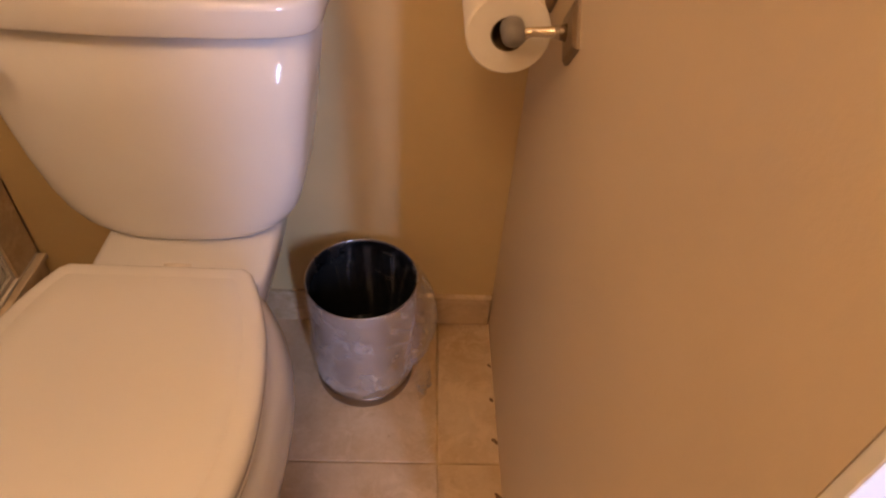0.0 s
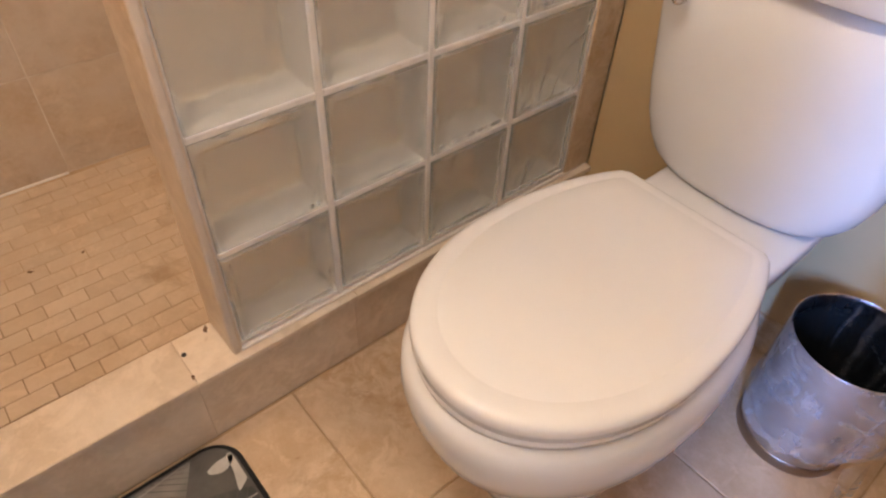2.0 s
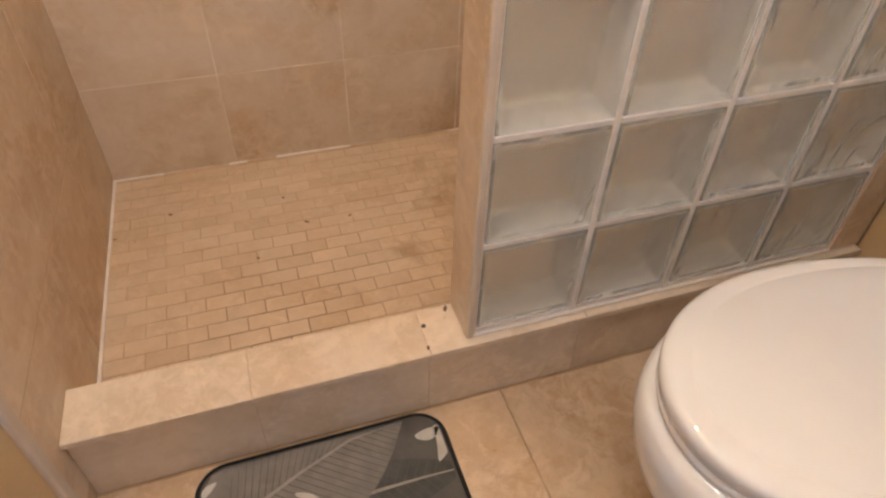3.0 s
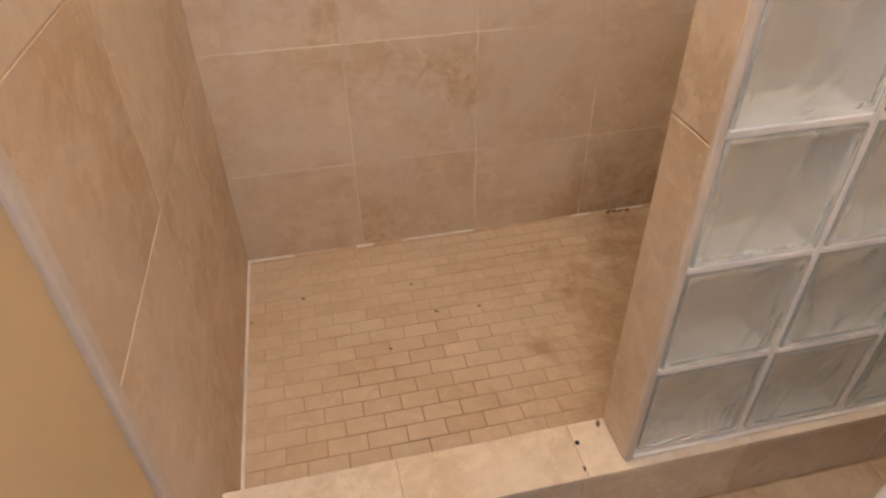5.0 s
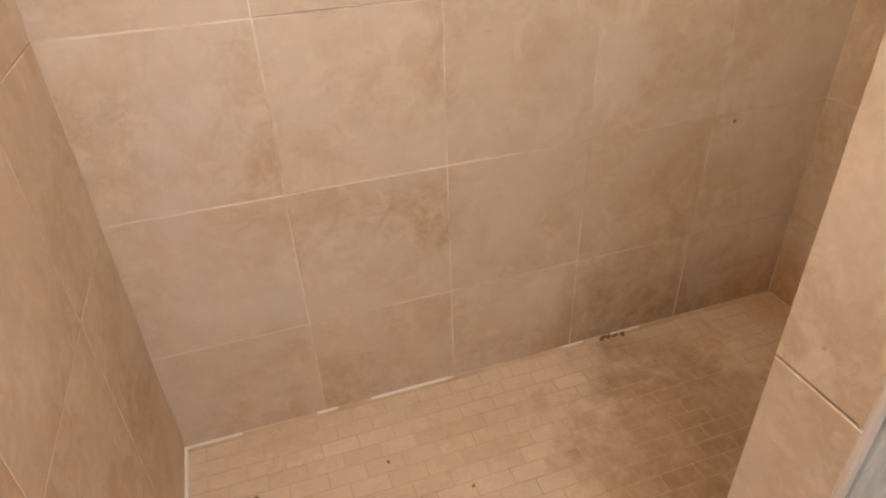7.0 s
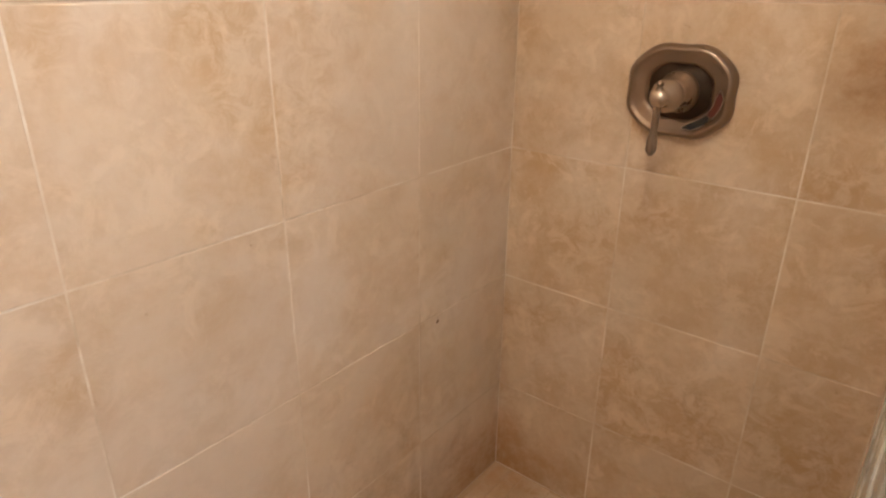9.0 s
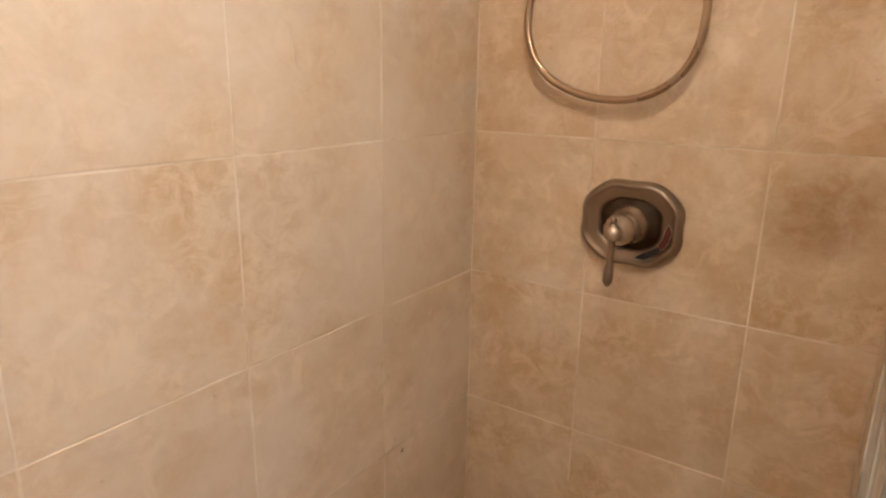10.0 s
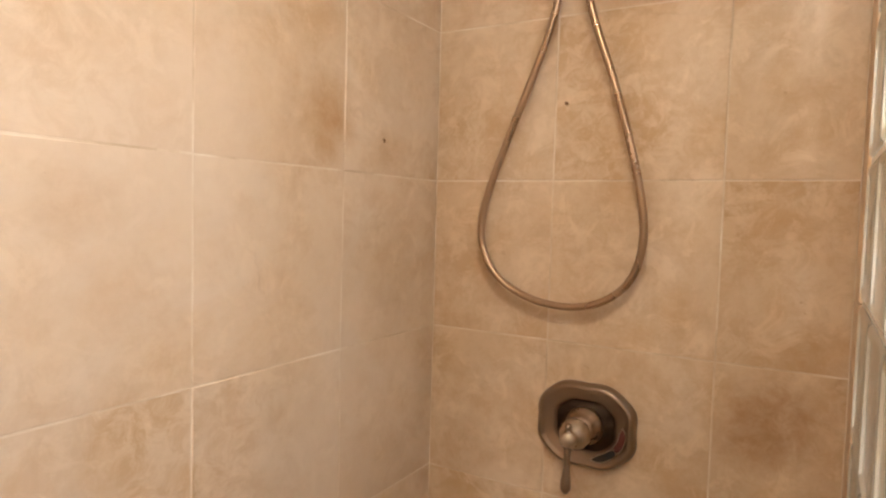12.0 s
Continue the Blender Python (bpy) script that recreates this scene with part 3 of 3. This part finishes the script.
# ---- bath mat ----
def make_mat():
    x0, x1, y0, y1, r = 0.012, 0.62, -1.435, -0.983, 0.055
    t = thing("bath_mat", "dark grey bath mat with palm leaf print, against the shower kerb", "bath mat", ((x0 + x1) / 2, (y0 + y1) / 2, 0))
    m = Matrix.Translation((-(x0 + x1) / 2, -(y0 + y1) / 2, 0))

    def outline(i, z):
        pts = []
        for cx, cy, a0 in ((x1 - r, y1 - r, 0), (x0 + r, y1 - r, 90), (x0 + r, y0 + r, 180), (x1 - r, y0 + r, 270)):
            for k in range(9):
                a = radians(a0 + k * 11.25)
                pts.append((cx + (r - i) * math.cos(a), cy + (r - i) * math.sin(a), z))
        return pts

    def add(name, bm, mat, label=""):
        bm.transform(m)
        return part(name, bm, mat, t, label)

    add("pad", loft([outline(0.004, 0.0), outline(0.004, 0.008), outline(0.012, 0.0095)]), M_MAT)
    add("border", loft([outline(0.0, 0.0), outline(-0.002, 0.005), outline(0.001, 0.0105), outline(0.0045, 0.0112), outline(0.007, 0.0094)], False, False), M_MATEDGE, "black bound edge")

    def blade(base, tip, w0, mat, name, ribs=0, rib_mat=None, curve=0.0):
        """A printed leaf: a pointed blade with a midrib and side ribs."""
        b, e = Vector((*base, 0)), Vector((*tip, 0))
        d = e - b
        s = Vector((-d.y, d.x, 0)).normalized()
        bm = bmesh.new()
        left, right, mids = [], [], []
        inside = lambda p: (min(max(p.x, x0 + 0.011), x1 - 0.011), min(max(p.y, y0 + 0.011), y1 - 0.011))
        n = 14
        for k in range(n + 1):
            f = k / n
            w = w0 * math.sin(math.pi * (0.06 + 0.93 * f)) ** 0.75
            c = b + d * f + s * curve * math.sin(math.pi * f)
            mids.append((c, w))
        za = {M_MATPALE: 0.0116, M_MATDARK: 0.0098}.get(mat, 0.0104)
        for c, w in mids:
            left.append(bm.verts.new((*inside(c + s * w), za)))
            right.append(bm.verts.new((*inside(c - s * w), za)))
        for k in range(n):
            bm.faces.new((left[k], right[k], right[k + 1], left[k + 1]))
        add(name, bm, mat)
        if rib_mat:
            bm = bmesh.new()
            for k in range(1, ribs):
                f = k / ribs
                i = f * n
                c0, w = mids[int(i)]
                c = b + d * f + s * curve * math.sin(math.pi * f)
                for sgn in (1, -1):
                    q = [c + s * sgn * 0.002, c + s * sgn * w * 0.93 + d.normalized() * w * 0.55]
                    u = d.normalized() * 0.0011
                    vs = [bm.verts.new((*inside(p), za + 0.0002)) for p in (q[0] - u, q[1] - u * 0.4, q[1] + u * 0.4, q[0] + u)]
                    bm.faces.new(vs)
            add("leaf_rib", bm, rib_mat)
            bm = bmesh.new()
            u = s * 0.0045
            pts = [(b + d * f + s * curve * math.sin(math.pi * f)) for f in (0, 0.25, 0.5, 0.75, 1.0)]
            prev = None
            for k, p in enumerate(pts):
                w = u * (1 - 0.17 * k)
                cur = (bm.verts.new((*inside(p - w), za + 0.0004)), bm.verts.new((*inside(p + w), za + 0.0004)))
                if prev:
                    bm.faces.new((prev[0], prev[1], cur[1], cur[0]))
                prev = cur
            add("midrib", bm, M_MATRIB)

    blade((0.165, -1.445), (0.000, -1.060), 0.128, M_MATLEAF, "leaf", 30, M_MAT, 0.012)
    blade((0.150, -1.270), (0.146, -0.975), 0.050, M_MATDARK, "dark_leaf", 16, M_MAT, 0.004)
    blade((0.30, -1.40), (0.42, -1.00), 0.10, M_MATLEAF, "leaf", 26, M_MAT, 0.02)
    blade((0.44, -1.42), (0.58, -1.05), 0.08, M_MATDARK, "dark_leaf", 20, M_MAT, 0.02)
    blade((0.064, -1.042), (0.058, -0.994), 0.012, M_MATPALE, "pale_leaf", curve=-0.004)
    blade((0.050, -0.999), (0.124, -1.014), 0.013, M_MATPALE, "pale_leaf", curve=0.012)
    blade((0.072, -1.425), (0.046, -1.398), 0.007, M_MATPALE, "pale_leaf", curve=0.003)
    blade((0.108, -1.270), (0.150, -1.225), 0.008, M_MATPALE, "pale_leaf", curve=0.004)
    return t


make_mat()

# ---- shower mixer and hose ----
def make_mixer():
    cx, cz = -0.527, 1.094
    v = thing("shower_mixer", "brushed nickel shower mixer, lever down, on the tiled wall", "shower valve", (cx, 0, cz))

    def plate(scale, y, n=80):
        ring = []
        for i in range(n):
            a = 2 * math.pi * i / n
            k = 1 - 0.040 * math.cos(4 * a) - 0.018 * math.cos(8 * a)
            ring.append((0.104 * scale * k * math.cos(a), y, 0.088 * scale * k * math.sin(a)))
        return ring

    part("escutcheon", loft([plate(0.985, -0.0002), plate(1.0, -0.004), plate(0.985, -0.011), plate(0.93, -0.0185), plate(0.885, -0.021), plate(0.865, -0.0205), plate(0.84, -0.0185), plate(0.78, -0.0165), plate(0.66, -0.0140), plate(0.60, -0.0125), plate(0.585, -0.0085), plate(0.52, -0.0055), plate(0.40, -0.0050)]), M_NICKEL, v, smooth=True)
    part("collar", turned([(0.036, -0.004), (0.038, -0.014), (0.036, -0.024), (0.030, -0.030), (0.026, -0.040), (0.024, -0.052), (0.0, -0.053)], "y"), M_HUB, v, smooth=True)
    # Dark ring stands in for the shadow in the gap round the hub.
    part("recess", loft([plate(0.575, -0.0086), plate(0.53, -0.0066), plate(0.40, -0.0060)]), M_RECESS_SHADE, v, "dark ring painted as the shade round the hub", smooth=True)
    part("hub", turned([(0.018, -0.045), (0.024, -0.054), (0.029, -0.066), (0.029, -0.076), (0.024, -0.087), (0.016, -0.094), (0.0125, -0.099), (0.0155, -0.105), (0.0155, -0.112), (0.010, -0.119), (0.0, -0.121)], "y"), M_HUB, v, smooth=True)
    bm = tube([(0, -0.108, 0.018), (0, -0.108, 0.010), (0, -0.108, -0.02), (0, -0.109, -0.052), (0, -0.111, -0.074), (0, -0.112, -0.090), (0, -0.112, -0.099)],
              [0.006, 0.009, 0.0065, 0.0055, 0.0088, 0.0095, 0.004], 14)
    bmesh.ops.create_uvsphere(bm, u_segments=14, v_segments=8, radius=0.0062, matrix=Matrix.Translation((0, -0.108, 0.024)))
    part("lever", bm, M_NICKEL, v, smooth=True)
    # the curved slot that shows hot and cold
    for name, a0, a1, mat in (("cold_mark", -76, -36, M_BLACK), ("hot_mark", -35, 8, M_RED)):
        bm = bmesh.new()
        prev = None
        for k in range(9):
            a = radians(a0 + (a1 - a0) * k / 8)
            w = 0.0062 if 0 < k < 8 else 0.003
            cur = [bm.verts.new(((0.076 + s * w) * math.cos(a), y, (0.064 + s * w) * math.sin(a))) for s, y in ((-1, -0.0178), (1, -0.0205))]
            if prev:
                bm.faces.new((prev[0], prev[1], cur[1], cur[0]))
            prev = cur
        part(name, bm, mat, v, "dark slot" if mat is M_BLACK else "red slot")
    # bright raised lip round the slot
    lip = []
    for k in range(41):
        u = k / 20
        a = radians(-78 + 88 * (u if u <= 1 else 2 - u))
        side = 1 if u <= 1 else -1
        w = side * 0.0072 * min(1.0, 6 * min(u % 1, 1 - u % 1) + 0.12)
        lip.append(((0.076 + w) * math.cos(a), -0.0192 - 0.0015 * side, (0.064 + w) * math.sin(a)))
    part("slot_lip", tube(lip, 0.0011, 6), M_HUB, v, "bright raised lip of the slot", smooth=True)


make_mixer()


def spline(points, per=10):
    """A smooth line through points (Catmull-Rom)."""
    p = [Vector(q) for q in points]
    p = [2 * p[0] - p[1]] + p + [2 * p[-1] - p[-2]]
    out = []
    for a, b, c, d in zip(p, p[1:], p[2:], p[3:]):
        for k in range(per):
            t = k / per
            out.append(0.5 * ((2 * b) + (c - a) * t + (2 * a - 5 * b + 4 * c - d) * t * t + (3 * b - a - 3 * c + d) * t ** 3))
    return out + [p[-2]]


def make_hose():
    h = thing("shower_hose", "brushed nickel shower hose hanging in a loop on the tiled wall", "hose", (-0.58, -0.05, 1.6))
    y = -0.03
    k = 1 + y / 1.213
    at = lambda x, z: (-0.156 + (-0.603 + (x + 0.603) * 0.968 + 0.152) * k, y, 1.499 + (max(z, 1.352 + (z - 1.352) * 0.985 + 0.009) - 0.04 - 1.499) * k)
    pts = [at(-0.56, 2.30), at(-0.60, 2.12), at(-0.616, 1.964), at(-0.652, 1.85), at(-0.722, 1.68), at(-0.766, 1.56), at(-0.772, 1.475), at(-0.735, 1.405), at(-0.660, 1.364), at(-0.566, 1.352),
           at(-0.488, 1.375), at(-0.438, 1.43), at(-0.424, 1.52), at(-0.447, 1.64), at(-0.490, 1.785), at(-0.548, 1.954), at(-0.565, 2.10), at(-0.555, 2.24)]
    bm = tube(spline(pts, 9), 0.0074, 14)
    bm.transform(Matrix.Translation((0.58, 0.05, -1.6)))
    part("hose", bm, M_HOSE, h, smooth=True)
    bm = turned([(0.030, 0.05), (0.030, 0.043), (0.012, 0.036), (0.011, 0.0), (0.014, -0.010), (0.0, -0.012)], "y", (0.03, 0, 0.68))
    part("wall_elbow", bm, M_NICKEL, h, smooth=True)


make_hose()

# ---- lamps ----
def make_lamps():
    # Unseen room lamp: twin globes follow from twin highlights, mount and place assumed.
    t = thing("unseen_ceiling_light", "ceiling light with two lit glass globes", "lamp", (0.46, -1.27, CEIL))
    part("canopy", turned([(0.0, 0.0), (0.09, 0.0), (0.09, -0.02), (0.07, -0.03), (0.0, -0.03)]), M_CHROME, t, smooth=True)
    part("stem", tube([(0, 0, -0.025), (0, 0, -0.14), (0, 0, -0.245)], 0.010), M_CHROME, t, smooth=True)
    for dx in (-0.12, 0.12):
        part("arm", tube([(0, 0, -0.235), (dx * 0.5, 0, -0.240), (dx, 0, -0.245)], 0.009), M_CHROME, t, smooth=True)
        bm = bmesh.new()
        bmesh.ops.create_uvsphere(bm, u_segments=24, v_segments=14, radius=0.055, matrix=Matrix.Translation((dx, 0, -0.30)))
        part("globe", bm, M_GLOBE, t, "lit white glass globe", smooth=True)
    # Unseen light, added to even out the brightness of the shower walls.
    t = thing("unseen_ceiling_light", "unseen round recessed light added over the shower", "lamp", (-0.22, -1.08, CEIL))
    part("trim_ring", turned([(0.062, 0.0), (0.085, 0.0), (0.085, -0.004), (0.064, -0.010), (0.062, -0.004)]), M_WHITE, t, smooth=True)
    part("lens", turned([(0.0, -0.0105), (0.0615, -0.0105), (0.0615, -0.0125), (0.0, -0.014)]), M_LENS, t, "lit lens", smooth=True)


make_lamps()

# ---- glass block partition ----
partition = tagged(new("wall_glass", finish(box(XP + 0.008, -0.008, -0.913, -0.113, 0.1635, 0.19), "wall_glass", M_MORTAR)), "glass block partition between shower and toilet", "wall", kind="structure")
GY = [-0.913, -0.713, -0.513, -0.313, -0.113]
GZ = [0.19 + 0.2 * k for k in range(12)]
mortar = bmesh.new()
J = 0.006
for y in GY:
    box(XP + 0.007, -0.006, y - J, y + J, 0.178, CEIL, 0.002, 1, mortar)
for z in GZ:
    for a, b in zip(GY, GY[1:]):
        box(XP + 0.0072, -0.0062, a + J, b - J, z - J, min(z + J, CEIL - 0.001), 0.002, 1, mortar)
part("mortar", mortar, M_MORTAR, partition)


def block_mesh():
    """A hollow glass block: two thick rounded faces, dished inside their rims."""
    w = 0.2 - 2 * J - 0.0012
    h = (-XP) / 2 - 0.002
    bm = bmesh.new()
    for s in (-1, 1):
        ring = lambda i, x: [(s * x, u * (w / 2 - i), v * (w / 2 - i)) for u, v in ((-1, -1), (1, -1), (1, 1), (-1, 1))]
        loft([ring(0.0, h - 0.011), ring(0.0, h - 0.005), ring(0.003, h - 0.001), ring(0.010, h), ring(0.016, h - 0.003)], bm=bm)
    return finish(bm, "glass_block", M_GLASS)


block = block_mesh()
for ya, yb in zip(GY, GY[1:]):
    for za, zb in zip(GZ, GZ[1:]):
        ob = new("glass_block", block)
        ob.location = (XP / 2, (ya + yb) / 2, (za + zb) / 2)
        ob.parent = partition
        ob.visible_shadow = False

rng = random.Random(5)
# tile cladding on the end of the partition, its caulked corners and the strip against the wall
for a, b in ((0.179, 0.781), (0.781, 1.385), (1.385, 1.99), (1.99, CEIL)):
    lay("tile", partition, pose(-0.049, -0.927, (a + b) / 2, 90, 0, 0), 0.091, b - a - 0.0016, 0.016, 0.0015, M_CURB, rng)
    lay("tile", partition, pose(-0.002, (-0.113 + YB) / 2 + 0.0, (a + b) / 2, 90, 0, 90), -YB * 0 + 0.080, b - a - 0.003, 0.05, 0.002, M_WALLTILE, rng)
    lay("tile", partition, pose(XP + 0.002, -0.0575, (a + b) / 2, 90, 0, -90), 0.108, b - a - 0.003, 0.04, 0.002, M_WALLTILE, rng)
for x in (-0.0055,):
    part("edge_trim", box(x - 0.0055, x + 0.0055, -0.9265, -0.9135, 0.178, CEIL, 0.003), M_TRIM, partition, "pale corner bead")
part("mortar_bed", box(XP + 0.002, -0.001, -0.9135, -0.04, 0.1765, 0.184, 0.003), M_CAULK, partition, "white mortar bead")

# ---- tiles ----
def tile_wall(parent, xs, zs, place, material, edge=0.0007, tilt=0.04):
    for a, b in zip(xs, xs[1:]):
        for c, d in zip(zs, zs[1:]):
            lay("tile", parent, place((a + b) / 2, (c + d) / 2), abs(b - a) - 2 * G, d - c - 2 * G, 0.009, edge, material, rng, tilt)


tile_wall(wall_west, [YS, -1.278, -0.957, -0.638, -0.320, YN], ROWS_Z, lambda y, z: pose(XW, y, z, 90, 0, 90), M_FILM_LIT_TILE)
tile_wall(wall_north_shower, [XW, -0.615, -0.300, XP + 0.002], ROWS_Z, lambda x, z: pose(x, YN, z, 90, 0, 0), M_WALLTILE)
tile_wall(wall_south_shower, [XW, -0.61, -0.29, 0.050], ROWS_Z, lambda x, z: pose(x, YS, z, 90, 0, 180), M_WALLTILE)
part("edge_trim", box(0.050, 0.076, YS - 0.02, YS + 0.003, 0.0, CEIL, 0.004), M_TRIM, wall_south_shower, "pale rounded tile edge")
# caulk along the foot of the shower walls
for a, b in ((YS, -1.47), (-1.30, -1.25), (-1.17, -0.96), (-0.66, -0.60), (-0.52, -0.43)):
    part("caulk", box(XW - 0.001, XW + 0.005, a, b, 0.036, 0.0425, 0.002), M_CAULK, wall_west)
part("caulk", box(XW, XP - 0.001, YS - 0.001, YS + 0.006, 0.036, 0.044, 0.002), M_CAULK, wall_south_shower)

# kerb: nosed top slabs over face tiles
cuts = [YS, -1.306, -0.997, -0.69, -0.38, YB - 0.002]
for a, b in zip(cuts, cuts[1:]):
    w = b - a - 0.0009
    lay("slab", curb, pose(-0.041, (a + b) / 2, 0.176, 0, 0, 0), 0.108, w, 0.012, 0.0012, M_CURB, rng)
    lay("tile", curb, pose(0.001, (a + b) / 2, 0.081, 90, 0, 90), w, 0.160, 0.006, 0.0008, M_CURB, rng)
    lay("tile", curb, pose(-0.093, (a + b) / 2, 0.10, 90, 0, -90), w, 0.122, 0.006, 0.002, M_CURB, rng)
curb_drop = tagged(new("drip_hole", finish(turned([(0.0045, 0.0), (0.0045, 0.001), (0.0, 0.0012)], "z", (-0.055, -0.991, 0.1763), 12), "drip_hole", M_BLACK)), "small dark hole in the kerb's top slab", "hole")

# bathroom floor tiles
FT = 0.472
xs = [0.004, 0.332, 0.804, 1.276, 1.748, 1.95]
ys = [-3.0, -2.741, -2.269, -1.797, -1.319, -0.847, -0.375, YB]
for a, b in zip(xs, xs[1:]):
    for c, d in zip(ys, ys[1:]):
        if b < 1.1 and d < -1.7:
            continue
        lay("tile", floor, pose((a + b) / 2, (c + d) / 2, 0.0), b - a - 0.0035, d - c - 0.0035, 0.01, 0.0014, M_FLOORTILE, rng, 0.06)
# tile skirting
for a, b in ((0.012, 0.332), (0.332, 0.60), (0.60, 0.919)):
    lay("tile", wall_north, pose((a + b) / 2, YB - 0.011, 0.045, 90, 0, 0), b - a - 0.003, 0.088, 0.011, 0.003, M_FLOORTILE, rng)

# shower floor mosaic in running bond
bw, bh = 0.0812, 0.0408
rest = bmesh.new()
count = 0
row = 0
x = -0.0975 - bh / 2
while x - bh / 2 > XW:
    y = YS + 0.004 + (bw / 2 if row % 2 else 0.0) - bw / 2
    while y < YN:
        a, b = max(y, YS + 0.003), min(y + bw, YN - 0.002)
        if b - a > 0.012:
            m = pose(x, (a + b) / 2, 0.0395 + rng.uniform(-0.0006, 0.0006), 0, 0, 0)
            if b < -0.42 and count < 300 and x > -0.80:
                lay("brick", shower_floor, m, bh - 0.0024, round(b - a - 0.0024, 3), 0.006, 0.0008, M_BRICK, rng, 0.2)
                count += 1
            else:
                box(x - bh / 2 + 0.0014, x + bh / 2 - 0.0014, a + 0.0014, b - 0.0014, 0.034, 0.0395, bm=rest)
        y += bw
    x -= bh
    row += 1
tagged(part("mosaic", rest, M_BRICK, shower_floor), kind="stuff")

# ---- small dirt: dark spots on the shower's tiles and kerb ----
def make_spots():
    rng = random.Random(11)
    bm = bmesh.new()

    def blob(centre, normal, size, stretch=1.0, angle=0.0):
        c, n = Vector(centre), Vector(normal)
        u = n.orthogonal().normalized()
        v = n.cross(u)
        u, v = u * math.cos(angle) + v * math.sin(angle), v * math.cos(angle) - u * math.sin(angle)
        k = 11
        rim = [bm.verts.new(c + n * 0.0004 + size * (1 + rng.uniform(-0.35, 0.35)) * (stretch * math.cos(2 * math.pi * i / k) * u + math.sin(2 * math.pi * i / k) * v)) for i in range(k)]
        top = bm.verts.new(c + n * 0.0009)
        for i in range(k):
            bm.faces.new((rim[i], rim[(i + 1) % k], top))

    up, east, south = (0, 0, 1), (1, 0, 0), (0, -1, 0)
    for x, y, s in ((-0.572, -1.028, 0.003), (-0.577, -1.135, 0.004), (-0.700, -1.455, 0.004), (-0.478, -1.264, 0.003), (-0.692, -1.178, 0.003), (-0.640, -1.584, 0.003)):
        blob((x, y, 0.0398), up, s, 1.6, rng.uniform(0, 3))
    for y in (-0.545, -0.525, -0.505, -0.485):
        blob((XW + 0.008, y, 0.0402), up, 0.006, 2.6, rng.uniform(1.2, 1.9))
    for y, z, s in ((-0.262, 0.597, 0.004), (-0.201, 1.637, 0.004)):
        blob((XW + 0.0006, y, z), east, s, 1.3, rng.uniform(0, 3))
    for x, z, s in ((-0.593, 1.721, 0.0035),):
        blob((x, -0.0006, z), south, s, 1.5, rng.uniform(0, 3))
    for x, y, s in ((-0.084, -0.940, 0.0040), (-0.004, -0.998, 0.0025)):
        blob((x, y, 0.1764), up, s, 1.8, rng.uniform(0, 3))
    for y, s in ((-0.328, 0.004), (-0.441, 0.005), (-0.151, 0.003), (-0.236, 0.003)):
        blob((0.914, y, 0.0005), up, s, 2.0, rng.uniform(1.2, 1.9))
    tagged(new("dirt_spots", finish(bm, "dirt_spots", M_DIRT)), "small dark brown dirt spots on the tiles and kerb", "dirt", kind="stuff")


make_spots()
